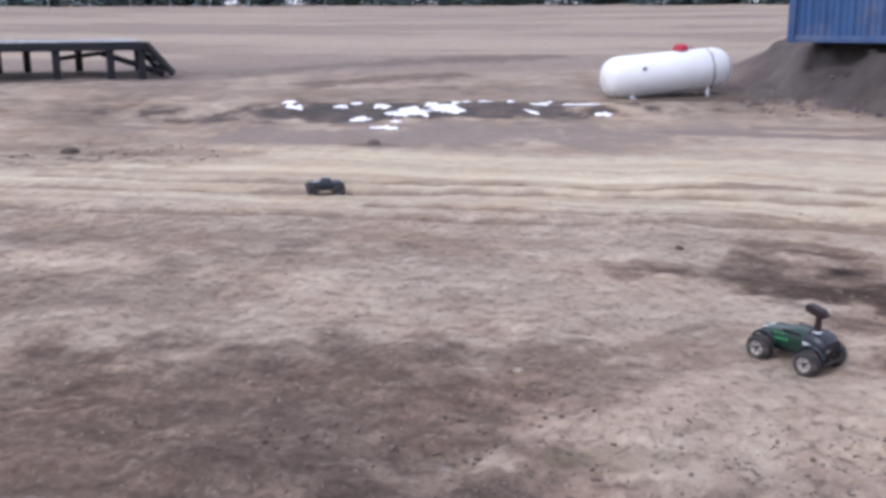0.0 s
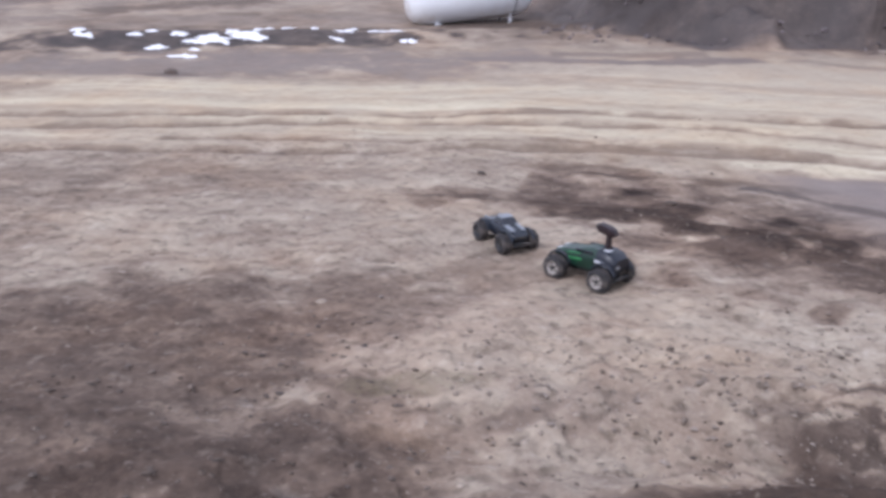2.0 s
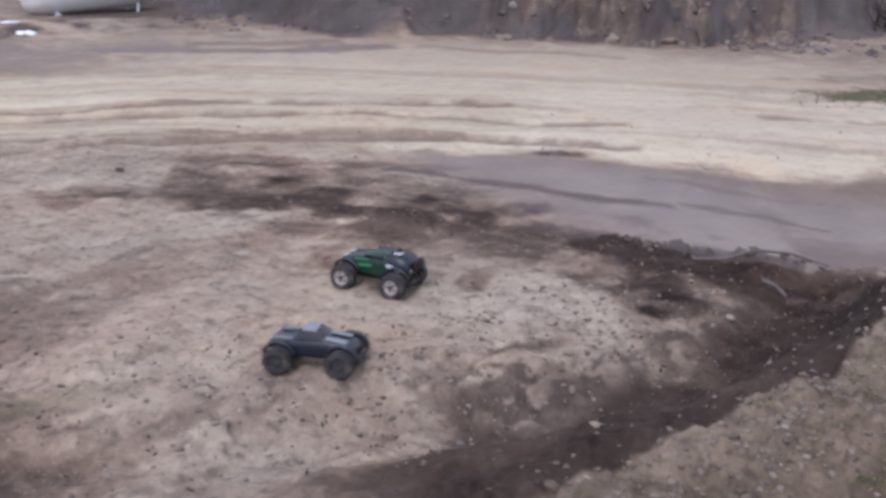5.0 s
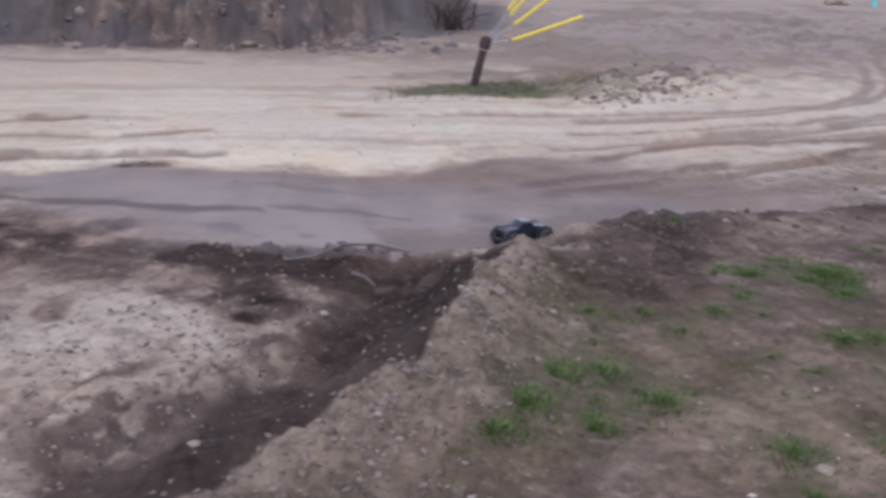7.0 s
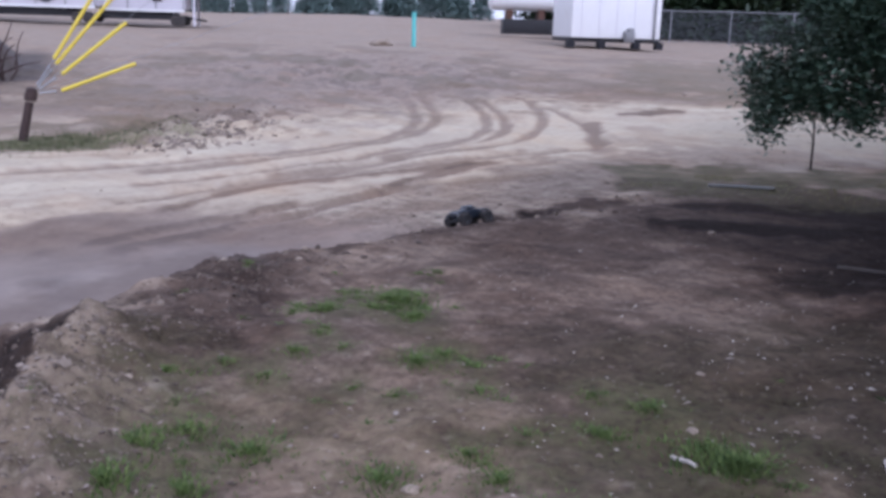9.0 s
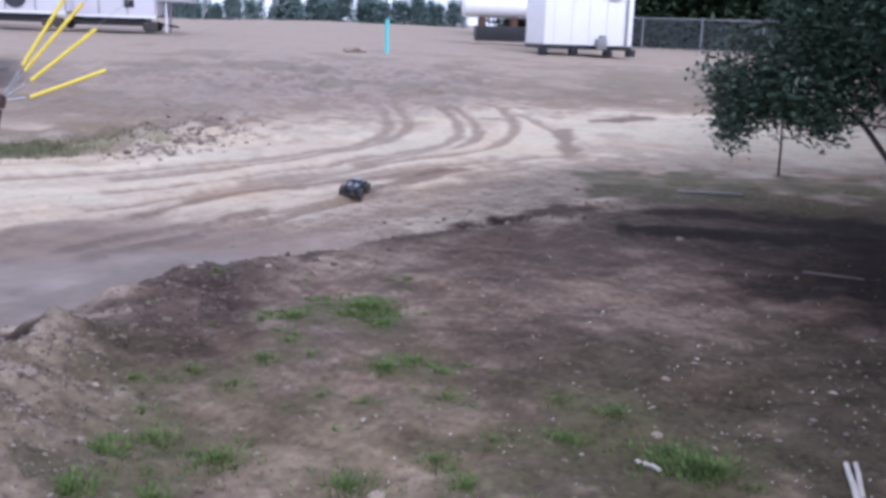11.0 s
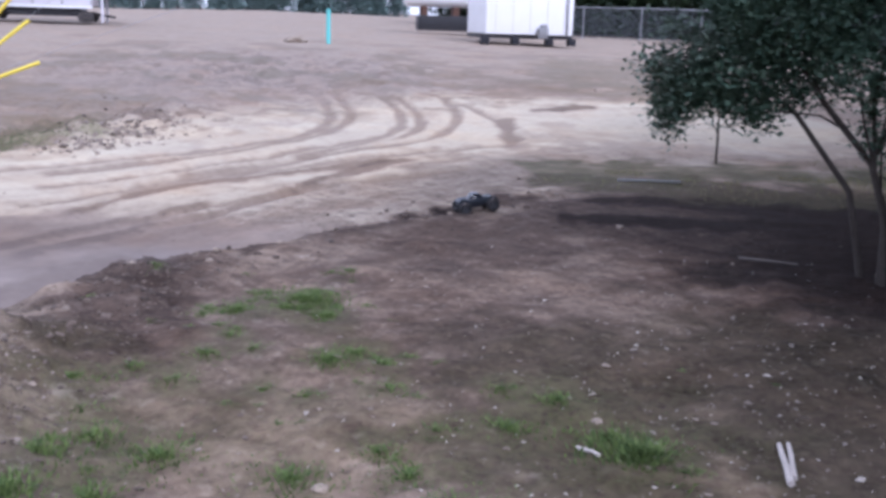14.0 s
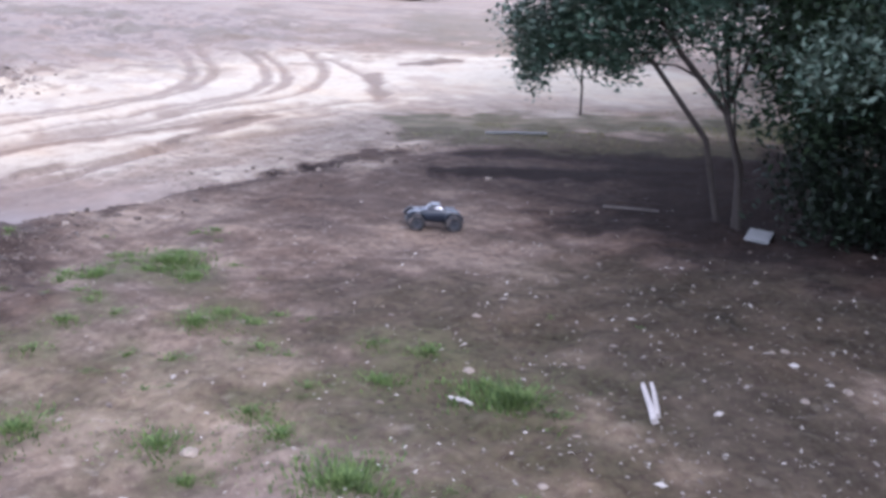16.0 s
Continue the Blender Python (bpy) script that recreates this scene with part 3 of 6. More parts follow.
    # lumps: the churned patch behind the post, hollows, and small unevenness everywhere
    churn = np.exp(-(((x - 17.2) / 3.2) ** 2 + ((y - 8.3) / 1.9) ** 2)) + 0.9 * np.exp(-(((x - 27) / 6) ** 2 + ((y - 8.5) / 6) ** 2))
    z = z + churn * (np.abs(fbm(x * 1.7, y * 1.7, 4, 21)) * 0.32)
    for path in ARCS + RUTS:
        on = beside(x, y, path, 0.8)
        if not on.any():
            continue
        d, s, _ = along(x[on], y[on], path)
        d = d + fbm(x[on] * 1.5, y[on] * 1.5, 2, 4) * 0.10
        ends = step(0, 0.08, s) * step(1, 0.9, s)
        z[on] = z[on] - 0.035 * np.exp(-(d / 0.14) ** 2) * ends + 0.02 * np.exp(-((d - 0.26) / 0.10) ** 2) * ends
    flat = 1 - 0.75 * silt(x, y)
    clods = np.exp(-(((x - 3.0) / 2.6) ** 2 + ((y - 4.3) / 1.2) ** 2)) + 0.8 * np.exp(-(((x - 0.5) / 2.2) ** 2 + ((y - 4.2) / 1.2) ** 2)) + np.exp(-(((x - 6.9) / 1.1) ** 2 + ((y - 2.9) / 0.6) ** 2))
    z = z + clods * flat * (0.030 * np.abs(fbm(x * 7, y * 7, 3, 47)) - 0.022 * step(0.18, 0.36, fbm(x * 4.5, y * 6, 2, 48)))
    soft = 1 / (1 + (r / 13) ** 2)
    z = z + fbm(x * 0.5, y * 0.5, 4, 2) * 0.08 + fbm(x * 2.6, y * 2.6, 4, 6) * 0.040 * soft * flat + fbm(x * 9, y * 9, 3, 7) * 0.030 / (1 + (r / 8) ** 2) * flat
    return z


def ground_z(x, y):
    return float(height(np.array([x]), np.array([y]))[0])


def soil_map(x, y):
    """How light, wet, grassy and clayey the ground is, from the shapes and painted shade on it."""
    r = np.hypot(x, y)
    az = np.degrees(np.arctan2(-x, y))
    n1, n2 = fbm(x * 0.8, y * 0.8, 4, 51), fbm(x * 3.1, y * 3.1, 4, 61)
    lay = [0.56 + 0.26 * n1 + 0.20 * n2] + [np.full_like(x, v) for v in (0.0, 0.0, 0.0, 0.15, 0.40, 0.12)]

    def to(m, light=None, wet=None, green=None, clay=None, smooth=None, stony=None, sand=None):
        for i, v in enumerate((light, wet, green, clay, smooth, stony, sand)):
            if v is not None:
                lay[i] = lay[i] * (1 - m) + v * m

    def patch(px, py, rx, ry, turn, amount, light=None, wet=None, green=None, clay=None, ragged=0.7, **more):
        c, s = math.cos(radians(turn)), math.sin(radians(turn))
        u, v = ((x - px) * c + (y - py) * s) / rx, (-(x - px) * s + (y - py) * c) / ry
        q = np.hypot(u, v) + ragged * (n1 + n2)
        to(amount * step(1.25, 0.55, q), light, wet, green, clay, **more)

    def stroke(points, width, amount, light=None, wet=None, green=None, clay=None, ragged=0.8, **more):
        on = beside(x, y, points, width * (1.2 + 1.3 * ragged))
        d, s, _ = along(x[on], y[on], points)
        q = d / width + ragged * (n1[on] * 0.6 + n2[on])
        m = np.zeros_like(x)
        m[on] = amount * step(1.2, 0.4, q) * step(0, 0.04, s) * step(1, 0.96, s)
        to(m, light, wet, green, clay, **more)

    # broad tones
    to(step(24, 32, r + 3 * n1) * 0.9, 0.64, 0.25)
    to(step(11, 17, r), smooth=0.7, stony=0.12)
    stroke(ROAD, 3.4, 0.85, 0.83, ragged=0.5, smooth=0.9, stony=0.06, sand=0.55)
    patch(9.5, 14.0, 7.5, 3.4, -38, 0.85, 0.82, ragged=0.5, smooth=0.9, stony=0.05, sand=0.3)
    stroke(ROAD[3:], 2.6, 0.9, 0.87, ragged=0.5, smooth=0.85, stony=0.06, sand=0.12)
    stroke([(4.6, 9.6), (6.6, 9.0), (7.6, 7.9), (8.6, 7.1), (9.8, 6.8)], 0.5, 0.7, 0.97, ragged=0.8)
    d, s, side = along(x, y, ROAD)
    u = d * side
    streak = value_noise(u * 2.1, s * 7, 70) + value_noise(u * 5.2 + n1, s * 10, 71) + 0.8 * value_noise(u * 12.0 + n1, s * 16, 72)
    gouge = step(0.20, 0.34, value_noise(u * 4.1 + 0.5 * n1, s * 13, 73)) * step(-0.1, 0.15, value_noise(x * 0.5, y * 0.5, 74))
    lay[0] = lay[0] + (0.10 + 0.06 * step(9, 5, x)) * streak * step(5.5, 2.5, d)
    to(0.30 * gouge * step(5.0, 2.5, d), 0.46)
    patch(19, 3.5, 5.0, 3.2, -20, 0.8, 0.90)
    patch(20, -2.5, 3.0, 4.0, 0, 0.8, 0.88)
    patch(-1.4, 4.9, 2.5, 1.8, 10, 0.8, 0.29, clay=0.2)
    patch(0.4, 5.6, 0.9, 0.7, 0, 0.5, 0.38, clay=0.35)
    patch(-2.6, 7.6, 1.5, 0.6, 10, 0.5, 0.44)
    patch(-0.4, 4.0, 1.8, 0.9, 0, 0.65, 0.32, clay=0.15)
    patch(-0.35, 3.55, 1.2, 0.75, 0, 0.75, 0.15, clay=0.2)
    patch(0.9, 6.3, 0.55, 0.25, -20, 0.5, 0.42)
    patch(1.75, 4.6, 1.5, 1.25, 20, 0.8, 0.76)
    patch(3.5, 4.7, 1.4, 0.65, 10, 0.85, 0.74)
    patch(0.4, 7.6, 2.4, 1.0, 0, 0.6, 0.72)
    patch(2.6, 8.6, 0.5, 0.12, -15, 0.7, 0.40)
    stroke([(2.2, 8.65), (2.8, 8.35), (3.6, 7.8), (4.6, 6.8)], 1.2, 0.8, 0.34 + 0.2 * n2, clay=0.25)
    # the smooth hollow beyond the rim
    hollow = silt(x, y)
    to(hollow, 0.43 + 0.08 * n2 + 0.16 * value_noise(x * 0.9 + y * 0.5, (y - x) * 2.2, 81), 0.75, 0.0, 0.0, 0.92, 0.04, 0.0)
    to(hollow * step(6.9, 9.0, x + 0.6 * y - 3.6 + n1), 0.42 + 0.10 * n2 + 0.08 * n1, 0.12, clay=0.2)
    stroke([(4.3, 8.5), (4.8, 8.15), (5.25, 7.33), (5.64, 6.7), (6.12, 6.25)], 0.13, 0.9, 0.22, 0.3)
    stroke([(6.2, 6.4), (6.7, 5.75), (7.0, 5.3)], 0.09, 0.7, 0.30, 0.3)
    stroke([(6.6, 7.3), (7.1, 6.6), (7.8, 6.0)], 0.09, 0.6, 0.36, 0.3)
    patch(6.45, 8.45, 0.42, 0.13, -30, 0.9, 0.22)
    for path in ([(8.5, 4.9), (9.1, 4.68), (9.85, 4.25), (10.8, 3.66), (11.9, 3.3), (13.7, 2.8), (15.1, 2.05)], [(10.1, 5.3), (11.65, 5.0), (12.6, 4.3), (13.4, 3.6), (14.8, 2.25)], [(8.7, 5.25), (9.5, 4.95), (10.4, 4.45), (11.3, 3.9)]):
        stroke(path, 0.15, 0.6, 0.24, clay=0.2, ragged=0.8)
    stroke([(9.6, 3.7), (10.8, 2.9), (11.8, 2.2)], 0.5, 0.5, 0.40)
    stroke([(6.1, 5.0), (6.9, 4.5), (7.7, 4.1), (8.6, 3.5)], 0.75, 0.65, 0.31, 0.3, clay=0.15)
    stroke([(22.8, -0.85), (22.1, 0.05), (21.9, 0.6)], 0.28, 0.8, 0.30)
    stroke([(20.9, 1.1), (19.2, 0.95), (17.65, 0.7)], 0.22, 0.7, 0.40)
    # dark worn band along the rim
    stroke([(2.3, 8.15), (2.9, 7.6), (3.25, 6.9), (3.75, 6.4), (4.1, 5.95), (4.5, 5.4), (4.75, 4.9), (5.2, 4.5)], 0.90, 0.92, 0.07 + 0.16 * n2, clay=0.3, ragged=1.0)
    stroke([(1.1, 8.25), (1.9, 8.35), (2.7, 7.9)], 0.4, 0.5, 0.30, clay=0.2)
    stroke([(2.5, 7.0), (3.2, 6.2), (3.85, 5.6), (4.4, 5.05)], 0.68, 0.65, 0.38, clay=0.3)
    stroke([(2.3, 8.3), (3.0, 7.7), (3.5, 7.1)], 0.5, 0.5, 0.16, clay=0.3)
    stroke(RIM[3:], 0.45, 0.9, stony=1.0, smooth=0.0)
    stroke(BERM, 0.34, 0.95, 0.05, clay=0.6, ragged=0.5, stony=1.0, smooth=0.0)
    stroke([(4.3, 5.6), (4.8, 4.95), (5.1, 4.45), (5.3, 3.95), (5.35, 3.6)], 0.48, 0.97, 0.04, clay=0.4, ragged=0.5, smooth=0.3)
    # trench: dark from its far edge up to the ridge's crest
    patch(3.0, 4.5, 2.2, 0.9, 8, 0.8, stony=0.9)
    patch(1.9, 4.1, 0.8, 0.4, 0, 0.5, 0.50)
    patch(2.87, 4.08, 0.28, 0.10, 0, 0.8, 0.20)
    d, s, side = along(x, y, CREST)
    wide = np.interp(s, (0, 0.2, 0.4, 0.6, 0.8, 1.0), (0.75, 0.98, 1.08, 1.06, 0.95, 0.85)) + 0.34 * n2 + 0.16 * n1
    in_it = np.where(side > 0, step(-0.02, 0.05, d + 0.05 * n2), 0) * step(0.16, -0.22, d - wide) * step(-0.06, 0.08, s + 0.1 * n1) * step(5.75, 5.35, x)
    to(0.98 * in_it, np.interp(s, (0.3, 0.85), (0.11, 0.02)) + 0.13 * n2 + 0.06 * n1, clay=0.2, stony=0.25, smooth=0.6)
    fringe = np.where(side > 0, step(0.55, 0.0, np.abs(d - wide - 0.1)), 0) * step(0.05, 0.3, s) * step(0.02, 0.16, fbm(x * 5.5, y * 11, 3, 95))
    to(0.75 * fringe, 0.22)
    # dark earth round the trees
    d, s, side = along(x, y, [(2.0, 2.4)] + CREST[3:] + RIM[8:])
    to(0.92 * np.where(side < 0, step(0.0, 0.9, d + 0.8 * n1), 0) * step(15.5, 13.5, r + n1) * step(0.5, 2.0, x), 0.33 + 0.12 * n1 + 0.16 * n2, clay=0.15)
    d, s, side = along(x, y, CREST)
    u = np.where(side > 0, -d, d)
    flank = step(-0.04, 0.03, u + 0.05 * n2) * step(0, 0.05, s)
    to(0.9 * flank * step(1.15, 0.45, u + 0.5 * n1 + 0.4 * n2), 0.31 + 0.30 * n2, None, 0.14, 0.1, stony=0.9, smooth=0.0)
    to(0.8 * flank * step(0.42, 0.08, u + 0.3 * n2), 0.48 + 0.16 * step(0.6, 0.9, s) + 0.2 * n2)
    to(0.6 * flank * step(1.4, 0.7, u) * step(0.10, 0.25, fbm(x * 4, y * 4, 3, 96)), 0.24)
    patch(3.7, 1.95, 0.7, 0.35, 10, 0.6, 0.26)
    patch(6.35, 2.85, 1.15, 0.55, 22, 0.92, 0.16 + 0.14 * n2, clay=0.3, ragged=0.5, stony=1.0)
    patch(7.25, 3.05, 0.8, 0.5, -10, 0.88, 0.17 + 0.14 * n2, clay=0.3, ragged=0.5, stony=1.0)
    patch(5.6, 2.6, 0.5, 0.3, 0, 0.85, 0.12, clay=0.3, ragged=0.8)
    stroke([(8.0, 3.25), (9.3, 2.55), (10.4, 1.6), (11.2, 0.8), (12.2, 0.1)], 0.36, 0.85, 0.12, clay=0.3, ragged=1.3, stony=1.0)
    stroke([(8.6, 2.6), (9.8, 1.7), (10.8, 0.7)], 0.5, 0.5, 0.22, clay=0.3)
    patch(8.2, -1.2, 3.6, 2.7, 0, 0.8, 0.34 + 0.14 * n1 + 0.1 * n2, clay=0.2, ragged=0.5)
    # dark earth under the trees, with their shade put into its tone
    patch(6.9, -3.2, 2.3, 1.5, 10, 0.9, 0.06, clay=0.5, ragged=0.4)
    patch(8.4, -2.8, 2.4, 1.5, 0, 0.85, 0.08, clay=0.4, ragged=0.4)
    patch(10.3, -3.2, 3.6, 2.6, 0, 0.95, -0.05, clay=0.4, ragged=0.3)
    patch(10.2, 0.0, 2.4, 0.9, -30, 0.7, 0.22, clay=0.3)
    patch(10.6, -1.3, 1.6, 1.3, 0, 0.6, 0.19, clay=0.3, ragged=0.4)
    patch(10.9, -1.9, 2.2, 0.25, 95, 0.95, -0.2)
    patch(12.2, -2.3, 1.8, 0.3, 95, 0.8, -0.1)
    patch(10.6, -0.3, 0.5, 0.15, 80, 0.8, 0.08)
    patch(4.7, 1.3, 0.9, 1.4, 0, 0.85, 0.40 + 0.24 * n2, None, 0.2)
    patch(4.2, 2.3, 0.9, 0.5, 20, 0.7, 0.44, None, 0.18)
    patch(5.4, -2.2, 2.4, 1.6, 0, 0.75, 0.16, clay=0.0)
    patch(5.2, -1.6, 2.8, 2.2, 0, 0.95, green=0.10, sand=0.75, clay=0.1, ragged=0.4)
    patch(4.8, 1.4, 1.6, 1.8, 0, 0.8, sand=0.7)
    patch(4.4, -0.4, 1.0, 1.1, 0, 0.7, 0.24 + 0.1 * n2, None, 0.25)
    patch(6.0, -0.1, 1.5, 0.8, 0, 0.7, 0.17 + 0.1 * n2)
    patch(4.9, -0.5, 0.9, 0.7, 0, 0.6, 0.13, None, 0.25)
    # the rut behind the rim: its shade is put into the soil tone
    stroke(DIP, 0.26, 0.9, 0.05 + 0.1 * n2, clay=0.3)
    for gx, gy, kind in GRASS:
        patch(gx, gy, (0.32, 0.26, 0.46, 0.2)[kind], (0.26, 0.2, 0.34, 0.16)[kind], 0, 0.5, 0.24, None, 0.45)
    stroke([(14.0, 0.4), (14.7, -1.2), (15.0, -3.0), (14.6, -6.5)], 1.2, 0.8, 0.38 + 0.2 * n2, None, 0.55, ragged=1.1)
    stroke([(13.2, 0.4), (13.4, -1.5), (12.8, -4.5)], 0.8, 0.7, 0.24, None, 0.4)
    patch(14.1, 8.7, 1.9, 0.75, -30, 0.9, 0.26, None, 0.75)
    stroke([(14.6, 8.6), (16.0, 8.45), (17.6, 8.2)], 0.5, 0.7, 0.34, None, 0.45, clay=0.2)
    patch(16.0, 9.6, 2.6, 0.8, -30, 0.6, 0.40, None, 0.3)
    patch(30, -2.5, 7, 3, 10, 0.6, 0.45, None, 0.35)
    patch(16.6, 7.3, 2.4, 0.9, -25, 0.7, 0.86)
    to(0.7 * np.exp(-(((x - 17.0) / 2.6) ** 2 + ((y - 7.5) / 1.4) ** 2)) * step(0.04, 0.14, n2), 0.30)
    patch(26, 8.5, 7, 5, 0, 0.7, 0.56, 0.5)
    to(0.75 * np.exp(-(((x - 27) / 6) ** 2 + ((y - 8) / 6) ** 2)) * step(0.02, 0.15, n2 + 0.4 * n1), 0.30)
    sheet = fbm(x * 0.07, y * 0.33, 4, 101)
    to(0.65 * step(22, 26, r + 2 * n1) * step(-24, -18, az) * step(0.05, 0.30, sheet), 0.44, 0.35)
    to(0.45 * step(22, 26, r + 2 * n1) * step(-24, -18, az) * step(-0.08, -0.3, sheet), 0.74, 0.1)
    mottle = fbm(x * 0.75, y * 0.75, 4, 98)
    to(0.7 * np.exp(-(((x - 27) / 8) ** 2 + ((y - 9) / 6.5) ** 2)) * step(0.02, 0.22, mottle), 0.34, None, 0.3)
    to(0.5 * step(18, 22, r) * step(45, 36, r) * step(-100, -92, az) * step(-52, -60, az) * step(0.16, 0.34, mottle), 0.46)
    # mud round the puddles, and the strips beyond
    patch(-0.6, 21.0, 4.6, 1.1, 3, 0.92, 0.04 + 0.2 * n2, 0.3, ragged=0.6, smooth=0.2)
    patch(0.2, 18.0, 4.6, 1.7, 0, 0.75, 0.38, 0.6)
    patch(-6.2, 15.6, 2.6, 1.6, 20, 0.5, 0.50, 0.3)
    to(0.7 * np.exp(-(((x + 6.2) / 2.6) ** 2 + ((y - 15.6) / 1.6) ** 2)) * step(0.02, 0.16, n2), 0.22)
    # stains and scraped plates in the foreground
    patch(0.55, 4.53, 0.42, 0.10, -4, 0.75, 0.34, 0.0, 0.25, ragged=0.9)
    patch(0.97, 4.12, 0.20, 0.10, 10, 0.8, 0.40, smooth=0.8)
    patch(0.05, 3.75, 0.25, 0.10, 0, 0.6, 0.46, smooth=0.7)
    patch(1.0, 4.75, 0.5, 0.3, 20, 0.6, 0.72)
    patch(1.82, 8.2, 0.8, 0.14, -12, 0.7, 0.24)
    patch(3.2, 8.93, 0.5, 0.08, -10, 0.8, 0.18)
    patch(4.49, 8.55, 0.9, 0.14, -25, 0.6, 0.30)
    patch(0.35, 6.05, 0.55, 0.22, 0, 0.6, 0.36)
    # the timber platform's shadow, painted as a dark patch of soil
    patch(-10.3, 27.2, 4.4, 1.3, 24, 0.95, 0.02, 0.2, ragged=0.4)
    patch(-1.4, 16.6, 0.5, 0.3, 0, 0.7, 0.24)
    stroke([(3.6, 18.3), (4.4, 18.05), (5.7, 17.75), (7.7, 17.2), (9.3, 17.3)], 0.36, 0.85, 0.34, 0.6)
    stroke([(9.5, 17.2), (11.5, 15.4), (12.6, 14.4)], 0.2, 0.6, 0.45, 0.4)
    stroke([(5.5, 18.8), (8.5, 18.0)], 0.35, 0.6, 0.36, 0.3)
    stroke([(4.0, 22.8), (6.5, 23.4), (8.5, 22.0)], 0.9, 0.8, 0.26)
    stroke([(-7, 28.6), (-1, 32.5), (4, 34)], 1.2, 0.8, 0.27)
    stroke([(-4, 26.0), (-1.5, 28.0), (0.5, 28.5)], 0.7, 0.7, 0.28)
    patch(-11, 28, 7, 3.2, 15, 0.7, 0.40, 0.4)
    stroke([(-11, 17), (-5.5, 16.0), (-3, 15.5)], 0.5, 0.5, 0.42)
    for path in ARCS:
        stroke(path, 0.13, 0.75, 0.50, ragged=0.6)
    for path in RUTS:
        stroke(path, 0.17, 0.6, 0.34, ragged=0.95)
    # the spoil bank
    d = r - bank_edge(az)
    on = step(-0.6, 0.3, d + 1.2 * n1) * step(-58.2, -56.6, az) * step(-13, -18, az) * step(9, 5, d)
    heap = np.clip(fbm(x * 0.5, y * 0.5, 4, 97) + 0.3 * n2, -0.25, 0.5)
    to(on * 0.97, 0.03 + 0.36 * heap, 0.42 + 0.3 * n1, smooth=0.4, stony=0.5, sand=0.0)
    rocky = on * step(-31, -36, az + 3 * n1) * step(-53, -49, az)
    slabs = fbm(x * 1.1 + 0.4 * y, y * 1.1, 3, 99) + 0.5 * n2
    to(rocky * step(-0.05, 0.12, slabs) * 0.9, 0.34 + 0.30 * n2, 0.12, clay=0.15, smooth=0.1)
    to(rocky * step(0.10, 0.02, np.abs(fbm(x * 1.6, y * 1.6, 3, 94))) * 0.6, 0.04, 0.2)
    soil = np.stack([np.clip(lay[0], -0.12, 1)] + [np.clip(v, 0, 1) for v in lay[1:4]], -1)
    return soil, np.stack([np.clip(v, 0, 1) for v in lay[4:]] + [np.ones_like(x)], -1)


def build_ground():
    az = np.radians(np.concatenate([np.arange(-180, -132, 2.0), np.arange(-132, 36, 0.15), np.arange(36, 180, 2.0)]))
    rad = np.concatenate([[0.6, 1.2, 1.8, 2.3], 2.6 * np.exp(np.arange(0, math.log(9 / 2.6), 0.0052)), 9 * np.exp(np.arange(0, math.log(95 / 9), 0.0085)), [110, 140, 190, 270, 400, 650, 1100, 2000]])
    a, r = np.meshgrid(az, rad, indexing="ij")
    x, y = -np.sin(a) * r, np.cos(a) * r
    z = height(x, y)
    na, nr = len(az), len(rad)
    verts = np.stack([x, y, z], -1).reshape(-1, 3)
    verts = np.concatenate([verts, [[0, 0, ground_z(0, 0)]]])
    i, j = np.meshgrid(np.arange(na), np.arange(nr - 1), indexing="ij")
    i2 = (i + 1) % na
    quads = np.stack([i * nr + j, i * nr + j + 1, i2 * nr + j + 1, i2 * nr + j], -1).reshape(-1, 4)
    me = bpy.data.meshes.new("ground")
    tris = [(k * nr, ((k + 1) % na) * nr, na * nr) for k in range(na)]
    nq = len(quads)
    me.vertices.add(len(verts))
    me.vertices.foreach_set("co", verts.ravel())
    loops = np.concatenate([quads[:, ::-1].ravel(), np.array(tris)[:, ::-1].ravel()])
    me.loops.add(len(loops))
    me.loops.foreach_set("vertex_index", loops.astype(np.int32))
    starts = np.concatenate([np.arange(nq) * 4, nq * 4 + np.arange(len(tris)) * 3])
    me.polygons.add(len(starts))
    me.polygons.foreach_set("loop_start", starts.astype(np.int32))
    me.polygons.foreach_set("use_smooth", np.ones(len(starts), bool))
    me.update(calc_edges=True)
    me.validate()
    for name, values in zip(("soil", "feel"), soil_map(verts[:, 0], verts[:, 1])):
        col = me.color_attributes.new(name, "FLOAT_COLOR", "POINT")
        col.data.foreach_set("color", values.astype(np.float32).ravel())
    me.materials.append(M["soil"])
    ob = new("ground", me)
    return tagged(ob, "bare trodden dirt ground with ruts, pale sandy track and dark damp earth", "ground", kind="structure")


build_ground()

